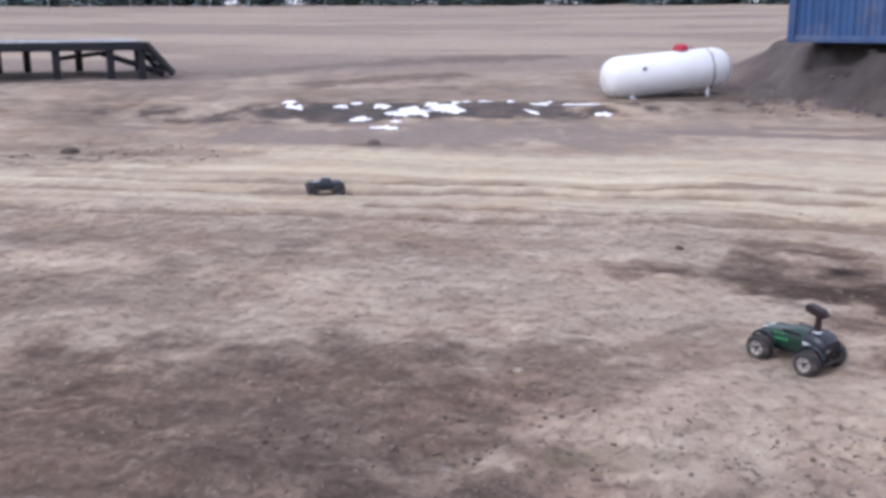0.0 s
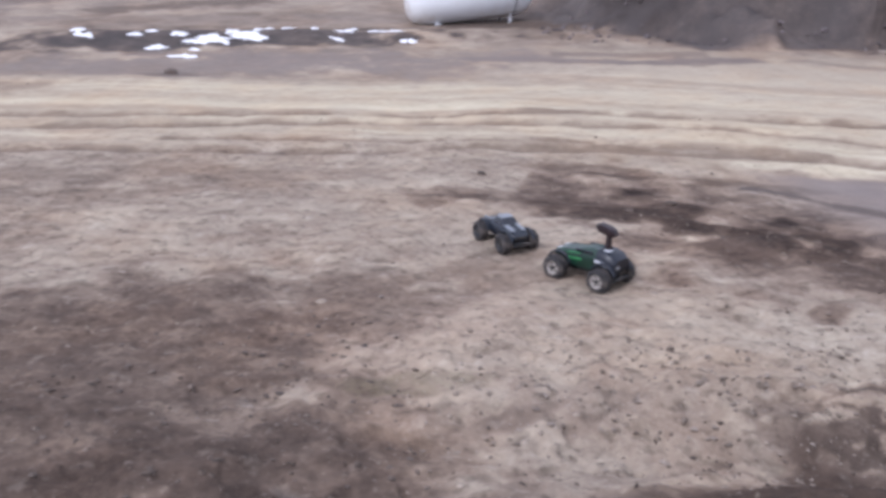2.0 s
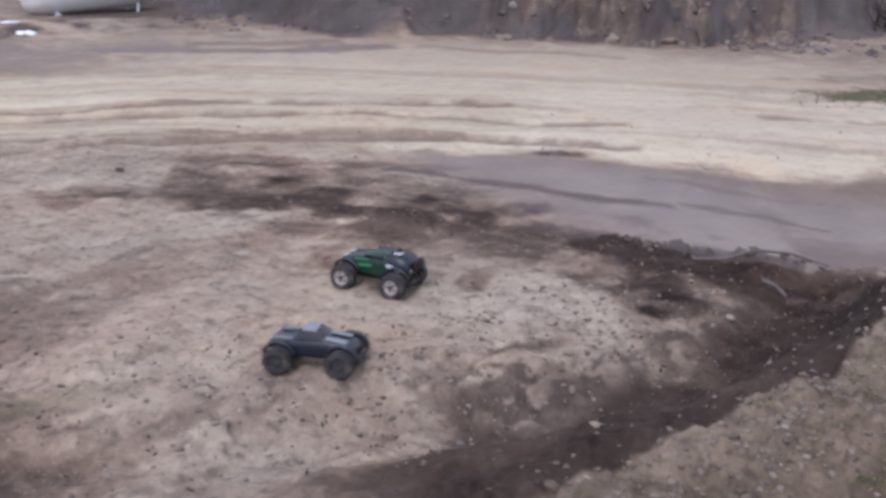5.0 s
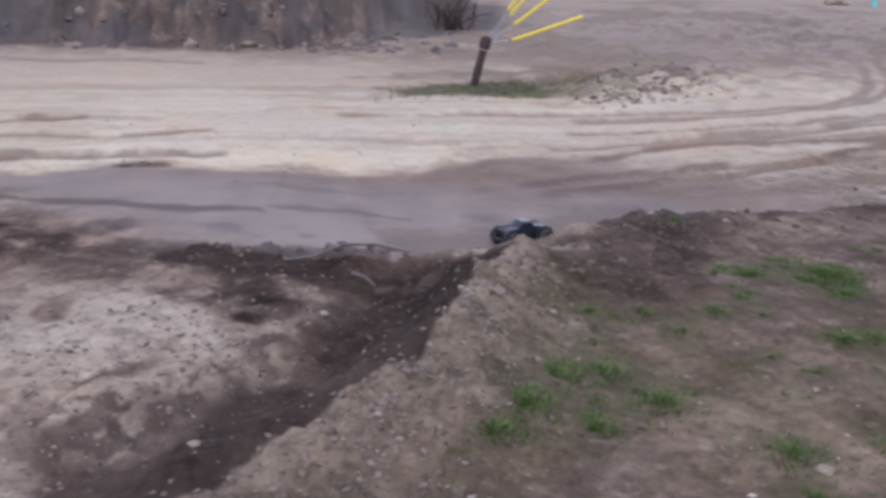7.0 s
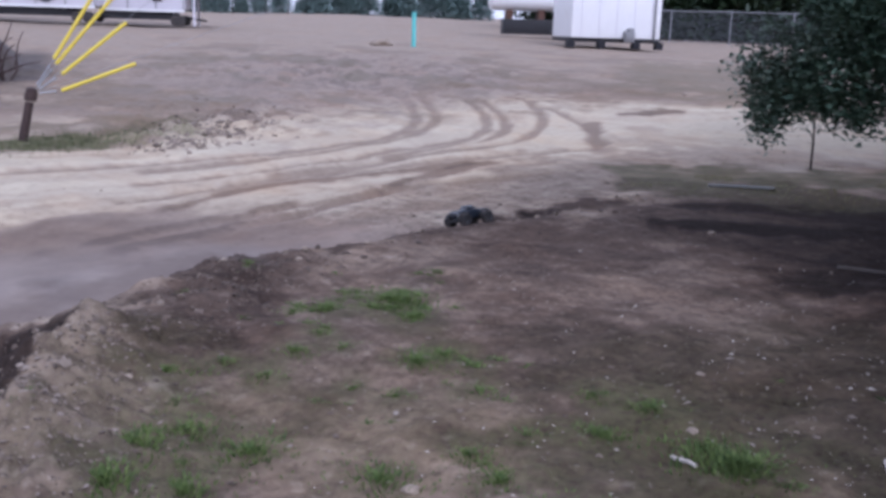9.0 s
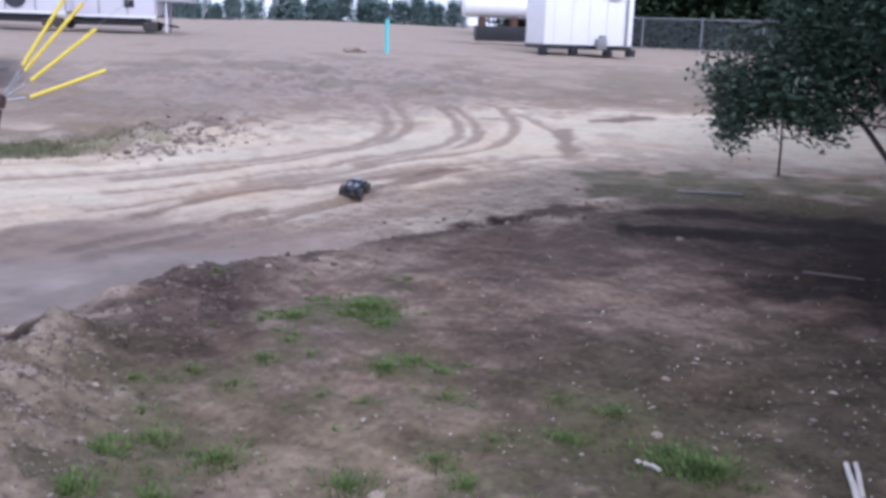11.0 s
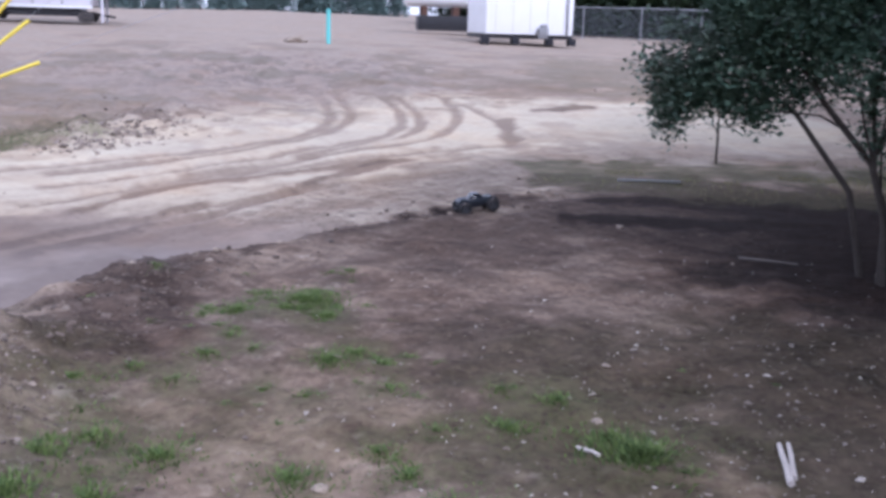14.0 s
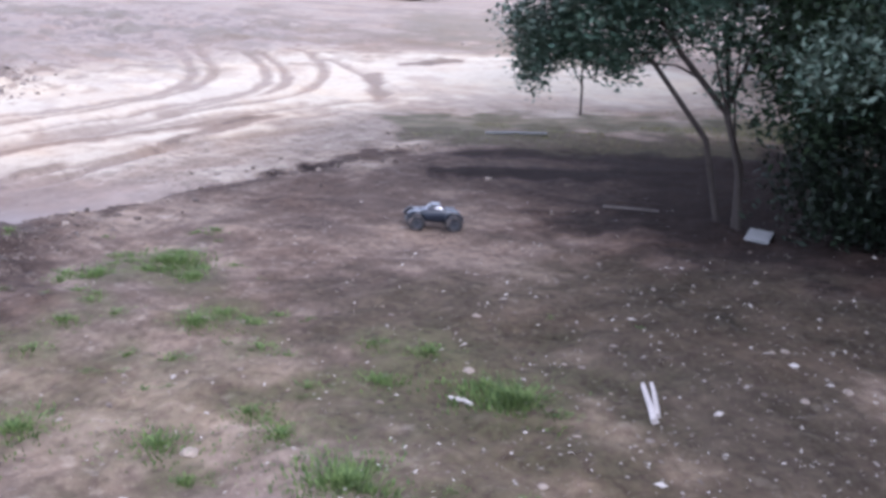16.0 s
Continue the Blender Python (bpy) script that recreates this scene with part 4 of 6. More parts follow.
# ---- large things on the far side of the yard ----
def propane_tank():
    t = thing("propane_tank", 4.98, 23.6, "white horizontal propane tank with red valve dome", "tank", turn=14)
    up = pose(0, 0, 0.53, 0, -4.5, 0)
    bm = bmesh.new()
    prof = [(0.0, -1.60), (0.16, -1.585), (0.30, -1.53), (0.40, -1.44), (0.465, -1.31), (0.485, -1.18), (0.49, -1.17), (0.49, 1.17), (0.485, 1.18), (0.465, 1.31), (0.40, 1.44), (0.30, 1.53), (0.16, 1.585), (0.0, 1.60)]
    lathe(bm, prof, 36, up @ pose(0, 0, 0, 0, 90, 0))
    part("shell", bm, M["tank"], t)
    bm = bmesh.new()
    lathe(bm, [(0.0, 0.16), (0.10, 0.15), (0.17, 0.10), (0.18, 0.0), (0.0, 0.0)], 20, pose(0.35, 0, 1.045))
    part("valve_dome", bm, M["red"], t, "red steel valve dome")
    bm = bmesh.new()
    rod(bm, (0.62, 0, 1.05), (0.62, 0, 1.15), 0.03)
    part("relief_valve", bm, M["wire"], t)
    for x in (-0.95, 0.95):
        for y in (-0.26, 0.26):
            bm = bmesh.new()
            box(bm, (x, y, 0.07), (0.07, 0.06, 0.26), bevel=0.008)
            box(bm, (x, y, -0.02), (0.16, 0.14, 0.05), bevel=0.008)
            part("foot", bm, M["tank"], t)
    bm = bmesh.new()
    lathe(bm, [(0.493, -0.02), (0.497, 0.0), (0.493, 0.02)], 36, up @ pose(1.0, 0, 0, 0, 90, 0))
    part("weld_band", bm, M["steel"], t)
    bm = bmesh.new()
    box(bm, (-0.75, -0.462, 0.64), (0.10, 0.02, 0.13), pose(0, 0, 0, 14, 0, 0), bevel=0.004)
    part("data_plate", bm, M["steel"], t)


def shipping_container(x, y, turn, z):
    t = thing("shipping_container", x, y, "long blue corrugated steel shipping container on the dirt bank", "container", turn=turn, z=z)
    length, width, high = 12.2, 2.44, 2.6
    for name, sx, ln, m in (("side_panel", 1, length, pose(0, -width / 2, 0)), ("side_panel", -1, length, pose(0, width / 2, 0, 0, 0, 180)),
                            ("end_panel", 1, width, pose(-length / 2, 0, 0, 0, 0, -90)), ("end_panel", 1, width, pose(length / 2, 0, 0, 0, 0, 90))):
        bm = bmesh.new()
        xs, k = [], -ln / 2
        while k < ln / 2 - 0.01:
            for dx, dy in ((0, 0), (0.09, 0), (0.15, 0.05), (0.24, 0.05)):
                xs.append((min(k + dx, ln / 2), dy))
            k += 0.30
        xs.append((ln / 2, 0))
        lo = [bm.verts.new((a, b, 0.15)) for a, b in xs]
        hi = [bm.verts.new((a, b, high - 0.12)) for a, b in xs]
        for i in range(len(xs) - 1):
            bm.faces.new((lo[i], lo[i + 1], hi[i + 1], hi[i]))
        part(name, bm, M["container"], t, smooth=False, m=m)
    for y0 in (-width / 2, width / 2):
        for z0, h in ((0.075, 0.15), (high - 0.06, 0.12)):
            bm = bmesh.new()
            box(bm, (0, y0 * 1.006, z0), (length + 0.06, 0.09, h), bevel=0.01)
            part("rail", bm, M["container"], t)
        for x0 in (-length / 2, length / 2):
            bm = bmesh.new()
            box(bm, (x0, y0 * 1.012, high / 2), (0.16, 0.15, high), bevel=0.015)
            part("corner_post", bm, M["container"], t)
    bm = bmesh.new()
    box(bm, (0, 0, high - 0.03), (length, width, 0.04))
    part("roof", bm, M["container"], t)
    bm = bmesh.new()
    box(bm, (0, 0, 0.12), (length - 0.2, width - 0.2, 0.1))
    part("floor_frame", bm, M["rust"], t)


def timber_platform():
    t = thing("timber_platform", -9.1, 27.0, "low dark timber platform with posts and a sloping end", "platform", turn=24)
    top = 0.97
    for i in range(24):
        bm = bmesh.new()
        box(bm, (-5.85 + i * 0.285, 1.2, top + 0.02), (0.27, 2.5, 0.04), bevel=0.006)
        part("deck_board", bm, M["deck"], t)
    for y in (0.0, 2.4):
        bm = bmesh.new()
        box(bm, (-2.5, y, top - 0.10), (7.0, 0.08, 0.22), bevel=0.008)
        part("edge_beam", bm, M["timber"], t)
        for x in ((-5.9, -3.66, -1.36, 0.0, 0.81) if y == 0 else (-5.7, -4.3, -2.75, -2.0, -0.63, 1.0)):
            bm = bmesh.new()
            gx, gy = -9.1 + x * 0.9135 - y * 0.4067, 27.0 + x * 0.4067 + y * 0.9135
            base = ground_z(gx, gy) - ground_z(-9.1, 27.0) - 0.1
            box(bm, (x, y + (0.09 if y == 0 else -0.09), (top - 0.20 + base) / 2), (0.20, 0.13, top - 0.20 - base), bevel=0.01)
            part("post", bm, M["timber"], t)
        bm = bmesh.new()
        rod(bm, (0.95, y, top - 0.06), (1.62, y, 0.10), 0.10, seg=4)
        part("sloping_rail", bm, M["timber"], t)
        bm = bmesh.new()
        rod(bm, (-0.02, y + (0.16 if y == 0 else -0.16), 0.62), (1.4, y + (0.16 if y == 0 else -0.16), 0.12), 0.08, seg=4)
        part("brace", bm, M["timber"], t)
    for k in range(3):
        bm = bmesh.new()
        box(bm, (1.12 + k * 0.2, 1.2, top - 0.22 - k * 0.26), (0.2, 2.3, 0.035), pose(0, 0, 0, 0, 50, 0))
        part("tread", bm, M["timber"], t)
    bm = bmesh.new()
    rod(bm, (-1.4, 0.2, 0.55), (-0.05, 2.2, 0.62), 0.06, seg=4)
    part("cross_brace", bm, M["timber"], t)


def site_trailer(x, y, turn, length, label, with_vent, z):
    t = thing("site_trailer", x, y, label, "trailer", turn=turn, group="site trailers", z=z)
    bm = bmesh.new()
    box(bm, (0, 1.2, 1.98), (length, 2.4, 2.6), bevel=0.05)
    part("body", bm, M["lilac"], t)
    n = max(2, int(length / 1.2))
    for k in range(n + 1):
        bm = bmesh.new()
        box(bm, (-length / 2 + 0.06 + k * (length - 0.12) / n, -0.012, 1.98), (0.05, 0.03, 2.5))
        part("seam", bm, M["steel"], t)
    bm = bmesh.new()
    box(bm, (-length * 0.06, 1.25, 0.40), (length * 0.84, 2.1, 0.34), bevel=0.02)
    part("chassis", bm, M["black"], t)
    bm = bmesh.new()
    box(bm, (0, 0.03, 0.63), (length * 0.98, 0.05, 0.11))
    part("step_rail", bm, M["white"], t)
    for k in (0.38, 0.44):
        for y0 in (0.2, 2.2):
            bm = bmesh.new()
            lathe(bm, [(0.0, -0.1), (0.14, -0.1), (0.21, -0.08), (0.23, 0), (0.21, 0.08), (0.14, 0.1), (0, 0.1)], 20, pose(k * length, y0, 0.21, 90, 0, 0))
            part("tyre", bm, M["rubber"], t)
    bm = bmesh.new()
    if with_vent:
        lathe(bm, [(0.0, 0.02), (0.38, 0.02), (0.44, 0.05), (0.46, 0.0), (0, 0.0)], 24, pose(length * 0.22, -0.02, 1.25, 90, 0, 0))
        part("round_vent", bm, M["dark_glass"], t, "large round dark vent")
    else:
        box(bm, (length * 0.18, -0.03, 1.2), (0.42, 0.08, 0.34), bevel=0.02)
        part("meter_box", bm, M["black"], t, "small dark meter box")
    if not with_vent:
        bm = bmesh.new()
        box(bm, (length / 2 + 0.75, 1.2, 2.25), (1.5, 2.2, 1.9), bevel=0.04)
        part("overhang", bm, M["overhang"], t, "grey overhanging nose of the trailer")
        for y0 in (0.3, 2.1):
            bm = bmesh.new()
            box(bm, (length / 2 + 0.35, y0, 0.66), (0.1, 0.1, 1.35), bevel=0.01)
            part("landing_leg", bm, M["lilac"], t)
    bm = bmesh.new()
    rod(bm, (length / 2, 1.2, 0.34), (length / 2 + 0.8, 1.2, 0.22), 0.05)
    part("tow_bar", bm, M["black"], t)


def white_box():
    t = thing("box_trailer", 42.2, 1.65, "white box trailer body on a low dark steel frame", "trailer", z=1.15)
    t.matrix_basis = pose(42.05, 1.38, 1.15, 0, 0, -67)
    length = 3.8
    bm = bmesh.new()
    box(bm, (0, 1.25, 1.65), (length, 2.5, 2.7), bevel=0.03)
    part("body", bm, M["white"], t)
    for k in range(5):
        bm = bmesh.new()
        box(bm, (-length / 2 + 0.4 + k * (length - 0.8) / 4, -0.006, 1.65), (0.025, 0.02, 2.6))
        part("seam", bm, M["lilac"], t)
    bm = bmesh.new()
    box(bm, (length / 2 - 0.28, -0.03, 1.6), (0.09, 0.06, 2.7), bevel=0.01)
    part("corner_pipe", bm, M["steel"], t)
    bm = bmesh.new()
    box(bm, (0, 1.25, 0.2), (length + 0.1, 2.3, 0.14), bevel=0.02)
    part("frame", bm, M["black"], t)
    bm = bmesh.new()
    box(bm, (0.5, -0.16, 0.36), (0.42, 0.28, 0.42), bevel=0.03)
    box(bm, (0.55, -0.16, 0.64), (0.26, 0.2, 0.16), bevel=0.03)
    part("electric_motor", bm, M["steel"], t)
    for k in (-1.9, -0.6, 0.9, 1.9):
        bm = bmesh.new()
        box(bm, (k, 0.1, 0.02), (0.32, 0.3, 0.28), bevel=0.02)
        part("support_block", bm, M["timber"], t)
    bm = bmesh.new()
    pts = [(1.05 + 0.36 * math.cos(a), -0.05, 2.42 + 0.30 * math.sin(a)) for a in np.linspace(math.pi * 0.95, math.tau * 1.02, 14)]
    tube(bm, pts, [0.035] * len(pts), 6)
    part("coiled_hose", bm, M["steel"], t)


def fuel_tank():
    t = thing("fuel_tank", 48.6, 5.2, "white cylindrical tank lying on a dark steel cradle", "tank", z=1.5)
    t.matrix_basis = pose(48.6, 5.2, 1.5, 0, 0, -75)
    bm = bmesh.new()
    lathe(bm, [(0, -2.5), (0.35, -2.46), (0.5, -2.34), (0.53, -2.2), (0.53, 2.2), (0.5, 2.34), (0.35, 2.46), (0, 2.5)], 28, pose(0, 0, 1.5, 0, 90, 0))
    part("shell", bm, M["white"], t)
    for x in (-1.5, 0, 1.5):
        bm = bmesh.new()
        box(bm, (x, 0, 0.5), (0.3, 0.9, 1.05), bevel=0.02)
        part("cradle", bm, M["rust"], t)
    bm = bmesh.new()
    box(bm, (0, 0, 0.25), (3.6, 1.1, 0.7), bevel=0.03)
    part("bund_box", bm, M["black"], t)


def wire_fence(name, start, end, panels, high, label, z0=None, mesh=True):
    ax, ay = start
    bx, by = end
    ln = math.hypot(bx - ax, by - ay) / panels
    turn = math.degrees(math.atan2(by - ay, bx - ax))
    t = new(name)
    t.matrix_basis = pose(ax, ay, 0, 0, 0, turn)
    tagged(t, label, "fence")
    for k in range(panels + 1):
        f = k / panels
        z = ground_z(ax + (bx - ax) * f, ay + (by - ay) * f) if z0 is None else z0
        bm = bmesh.new()
        rod(bm, (k * ln, 0, z - 0.2), (k * ln, 0, z + high + 0.05), 0.035, seg=8)
        part("post", bm, M["wire"], t)
        if k < panels:
            f2 = (k + 1) / panels
            z2 = ground_z(ax + (bx - ax) * f2, ay + (by - ay) * f2) if z0 is None else z0
            bm = bmesh.new()
            rod(bm, (k * ln, 0, z + high), ((k + 1) * ln, 0, z2 + high), 0.026, seg=6)
            part("top_rail", bm, M["wire"], t)
            if mesh:
                verts, faces = [], []
                n = int((ln + high) / 0.14)
                for s in (1, -1):
                    for q in range(n):
                        u0 = q * 0.14 - high
                        lo_u, hi_u = max(u0, 0), min(u0 + high, ln)
                        if hi_u <= lo_u:
                            continue
                        for u, w in ((lo_u, lo_u - u0), (hi_u, hi_u - u0)):
                            uu = u if s > 0 else ln - u
                            zz = z + (z2 - z) * uu / ln + w
                            verts += [(k * ln + uu, -0.005, zz - 0.006), (k * ln + uu, 0.005, zz + 0.006)]
                        b = len(verts) - 4
                        faces.append((b, b + 1, b + 3, b + 2))
                part("wire_mesh", raw_mesh("wire_mesh", verts, faces, M["mesh"]), None, t)


propane_tank()
shipping_container(13.35, 20.5, -35, 1.54)
timber_platform()
site_trailer(38.7, 26.6, -74, 7.4, "pale lilac site trailer with a large round dark vent", True, 1.42)
site_trailer(41.5, 21.9, -71, 3.7, "short pale site trailer with a small dark meter box", False, 1.36)
white_box()
fuel_tank()
wire_fence("chain_link_fence", (56.0, 2.0), (52.0, -16.0), 6, 1.65, "galvanised chain-link fence before dark trees")
wire_fence("field_fence", (-32.0, 68.0), (-6.0, 73.5), 10, 1.1, "distant wire fence along the top of the dirt field", mesh=False)


# ---- trees ----
def tree(name, x, y, label, limbs, lobes, leaf, spread, per, size, seed, droop=0.1, z=None, group="", bark="bark", clump_shell=0.75):
    """limbs: (points, first and last radius); lobes: (centre, radii, clumps)."""
    rng = np.random.default_rng(seed)
    t = thing(name, x, y, label, "tree", z=z, group=group)
    for i, (pts, r0, r1) in enumerate(limbs):
        bm = bmesh.new()
        n = len(pts)
        tube(bm, pts, [r0 + (r1 - r0) * k / (n - 1) for k in range(n)], 8)
        part("trunk" if i == 0 else "limb", bm, M[bark], t)
    for c, radii, clumps, *own in lobes:
        d = rng.normal(0, 1, (clumps, 3))
        d /= np.linalg.norm(d, axis=1)[:, None]
        rad = rng.uniform(0, 1, clumps) ** (1 / 3) * (1 - clump_shell) + clump_shell * rng.uniform(0.55, 1.05, clumps)
        cs = np.asarray(c) + d * rad[:, None] * np.asarray(radii)
        cs[:, 2] = np.maximum(cs[:, 2], 0.12)
        v, f = leaves(rng, cs, spread, per, size, droop=droop)
        part("crown", raw_mesh("crown", v, f, M[own[0] if own else leaf]), None, t)
    return t


tree("multi_stem_tree", 8.62, -2.82, "small multi-stemmed tree with grey bark and loose green leaves",
     [([(0, 0, -0.05), (0.01, 0.02, 0.53), (0.06, 0.17, 1.0), (0.18, 0.57, 1.47), (0.28, 0.87, 1.93), (0.35, 1.1, 2.5)], 0.036, 0.018),
      ([(0.20, 0.10, -0.05), (0.24, 0.27, 0.73), (0.33, 0.77, 1.38), (0.40, 1.2, 1.68), (0.42, 1.55, 1.85)], 0.030, 0.012),
      ([(-0.05, -0.02, -0.05), (-0.03, 0.04, 0.5), (0.0, 0.16, 0.95), (0.1, 0.2, 1.5), (0.15, 0.1, 2.3), (0.1, -0.2, 3.2)], 0.028, 0.014),
      ([(0.06, 0.17, 1.0), (0.1, 0.0, 1.5), (0.12, -0.35, 2.0), (0.2, -0.7, 2.7)], 0.022, 0.01),
      ([(0.12, 0.4, 1.27), (0.1, 0.62, 1.38), (0.1, 0.95, 1.40)], 0.012, 0.006),
      ([(0.25, 0.75, 1.75), (0.3, 1.2, 2.0), (0.35, 1.9, 2.02)], 0.02, 0.004),
      ([(0.40, 1.2, 1.68), (0.44, 1.6, 1.62), (0.5, 1.8, 1.4)], 0.012, 0.004),
      ([(0.40, 1.3, 1.72), (0.42, 1.7, 1.74), (0.42, 2.02, 1.78)], 0.010, 0.003),
      ([(0.03, 0.08, 0.75), (0.05, 0.12, 1.2), (0.2, 0.05, 1.7), (0.2, 0.15, 2.3)], 0.012, 0.006),
      ([(0.0, 0.16, 0.95), (-0.02, 0.3, 1.35), (0.05, 0.38, 1.8), (0.1, 0.3, 2.3)], 0.012, 0.006),
      ([(0.35, 0.85, 1.42), (0.42, 1.0, 1.3), (0.5, 1.2, 1.26)], 0.007, 0.004)],
     [((0.42, 1.25, 1.72), (0.42, 0.46, 0.30), 110), ((0.35, 0.80, 2.15), (0.6, 0.75, 0.45), 170), ((0.25, 0.1, 2.95), (0.9, 1.1, 0.75), 230),
      ((0.45, 1.78, 1.66), (0.24, 0.26, 0.16), 34, "leaf_lit"), ((0.5, 1.80, 1.34), (0.16, 0.13, 0.22), 26, "leaf_lit"), ((0.45, 1.66, 1.50), (0.22, 0.2, 0.2), 26),
      ((0.4, 1.95, 1.76), (0.14, 0.16, 0.07), 7, "leaf_lit"), ((0.35, 1.85, 2.02), (0.14, 0.22, 0.06), 7, "leaf_lit"), ((0.3, 1.50, 2.0), (0.26, 0.24, 0.14), 22, "leaf_lit"),
      ((0.45, 1.35, 1.42), (0.18, 0.2, 0.10), 14), ((0.4, 1.08, 1.38), (0.18, 0.16, 0.12), 16), ((0.35, 0.86, 1.52), (0.2, 0.2, 0.10), 12), ((0.3, 0.62, 1.62), (0.2, 0.2, 0.1), 9),
      ((0.2, 0.25, 1.58), (0.3, 0.35, 0.25), 12), ((0.15, 0.05, 1.2), (0.2, 0.25, 0.2), 6), ((0.9, 0.6, 2.0), (0.4, 0.6, 0.35), 60), ((-0.12, 0.42, 1.81), (0.4, 0.4, 0.25), 34), ((0.2, 1.25, 2.25), (0.4, 0.35, 0.25), 46),
      # last two lobes of this row: unseen overhead canopy added to shade the ground
      ((0.1, 0.7, 3.4), (1.0, 1.2, 0.8), 160), ((0.3, -0.2, 4.6), (2.2, 2.6, 1.0), 420), ((-0.8, -0.3, 4.3), (3.0, 3.2, 0.8), 520)],
     "leaf", 0.080, 36, 0.034, 11, clump_shell=0.6)
tree("dense_tree", 8.05, -4.45, "dense dark green tree with branches hanging to the ground",
     [([(0, 0, -0.1), (0.05, 0.02, 1.2), (0.1, 0, 2.6), (0.05, 0.1, 4.0)], 0.13, 0.05)],
     # the two highest lobes at the end are canopy out of view, added for shade
     [((-0.05, 0.62, 1.75), (0.85, 1.25, 0.95), 300), ((-0.45, 0.55, 1.85), (0.45, 0.9, 0.55), 60, "leaf_lit"), ((-0.55, 1.3, 1.48), (0.35, 0.42, 0.26), 46, "leaf_lit"), ((-0.75, 0.35, 1.25), (0.2, 0.3, 0.12), 14, "leaf_lit"), ((-0.1, 1.45, 1.02), (0.4, 0.4, 0.10), 22), ((0.10, 0.42, 0.62), (0.80, 1.10, 0.72), 420, "leaf_shaded"), ((0.0, 0.3, 3.0), (1.3, 1.9, 1.2), 260), ((0.5, -1.5, 1.8), (1.2, 1.6, 1.9), 260), ((0.2, -0.2, 4.6), (2.8, 3.0, 1.2), 620), ((2.0, 1.6, 4.0), (2.8, 2.8, 0.8), 800)],
     "leaf_dark", 0.10, 34, 0.037, 12, droop=0.4, clump_shell=0.6)
tree("dense_tree", 10.6, -6.2, "tall dense dark green tree behind the hanging branches",
     [([(0, 0, -0.1), (0.1, 0.1, 2.5), (0, 0.2, 5.0)], 0.18, 0.06)],
     [((0, 0.6, 1.5), (1.6, 2.0, 1.6), 260), ((0, 0.4, 4.0), (2.0, 2.4, 1.8), 260), ((0, 0, 6.4), (1.8, 2.0, 1.4), 160)],
     "leaf_dark", 0.16, 26, 0.075, 13, droop=0.2, clump_shell=0.7)
# hidden behind the dense trees; added to darken the ground near them
tree("dense_tree", 14.4, -6.9, "tall dense dark green tree added out of sight for shade",
     [([(0, 0, -0.1), (0.1, 0.1, 2.5), (0, 0.2, 5.5)], 0.2, 0.07)],
     [((0, 0.3, 2.2), (2.0, 1.8, 1.8), 240), ((-0.3, 0.6, 4.6), (3.0, 2.6, 1.6), 380), ((0, 0, 7.0), (2.2, 2.2, 1.5), 180)],
     "leaf_dark", 0.18, 26, 0.085, 15, droop=0.2, clump_shell=0.7)
# never in view; its crown is placed to shade the near ground
tree("added_shade_tree", 2.4, -6.0, "broad dark green tree added out of view to shade the yard",
     [([(0, 0, -0.1), (0.05, 0.1, 1.5), (0, 0.2, 3.2), (-0.1, 0.4, 4.6)], 0.16, 0.05)],
     [((-0.2, 0.6, 4.9), (2.3, 1.9, 1.1), 620), ((1.4, 0.3, 4.2), (1.6, 1.5, 0.9), 320), ((-1.6, 1.4, 4.6), (1.4, 1.2, 0.8), 240)],
     "leaf_dark", 0.16, 26, 0.07, 16, droop=0.2, clump_shell=0.6)
tree("sapling", 15.9, -2.5, "thin young tree with few leaves in dry grass",
     [([(0, 0, -0.05), (0.01, 0.0, 0.4), (0.0, 0.02, 0.85), (0.02, 0.0, 1.3)], 0.022, 0.012),
      ([(0.0, 0.0, 0.45), (0.02, 0.1, 0.62), (0.02, 0.14, 0.6)], 0.010, 0.006)],
     [((0.02, 0.02, 1.35), (0.2, 0.22, 0.3), 8), ((0, 0.1, 0.6), (0.03, 0.08, 0.05), 2)], "leaf", 0.05, 14, 0.03, 14)


def wood(rng, seed, high, wide, leaf, size, clumps, per):
    lobes = [((0, 0, high * f), (wide * (1.1 - 0.45 * f), wide * (1.1 - 0.45 * f), high * 0.27), clumps) for f in (0.22, 0.5, 0.78)]
    return tree("broadleaf_tree", 0, 0, "dark green broadleaf tree behind the yard", [([(0, 0, -0.3), (0.1, 0, high * 0.4), (0, 0.1, high * 0.8)], 0.16, 0.05)],
                lobes, leaf, wide * 0.16, per, size, seed, z=0, group="trees behind the yard")


def conifer(seed, high):
    rng = np.random.default_rng(seed)
    t = thing("conifer", 0, 0, "slender dark conifer on the skyline", "tree", z=0, group="skyline conifers")
    bm = bmesh.new()
    tube(bm, [(0, 0, -0.3), (0, 0, high)], [0.12, 0.02], 6)
    part("trunk", bm, M["bark"], t)
    cs = []
    for k in range(70):
        f = (k + 0.5) / 70
        a = k * 2.4
        rad = (1 - f) * high * 0.17 * rng.uniform(0.5, 1.1)
        cs.append((rad * math.cos(a), rad * math.sin(a), high * (0.06 + 0.94 * f)))
    v, f = leaves(rng, cs, high * 0.022, 14, high * 0.028, droop=0.5)
    part("crown", raw_mesh("crown", v, f, M["leaf_hazed"]), None, t)
    return t


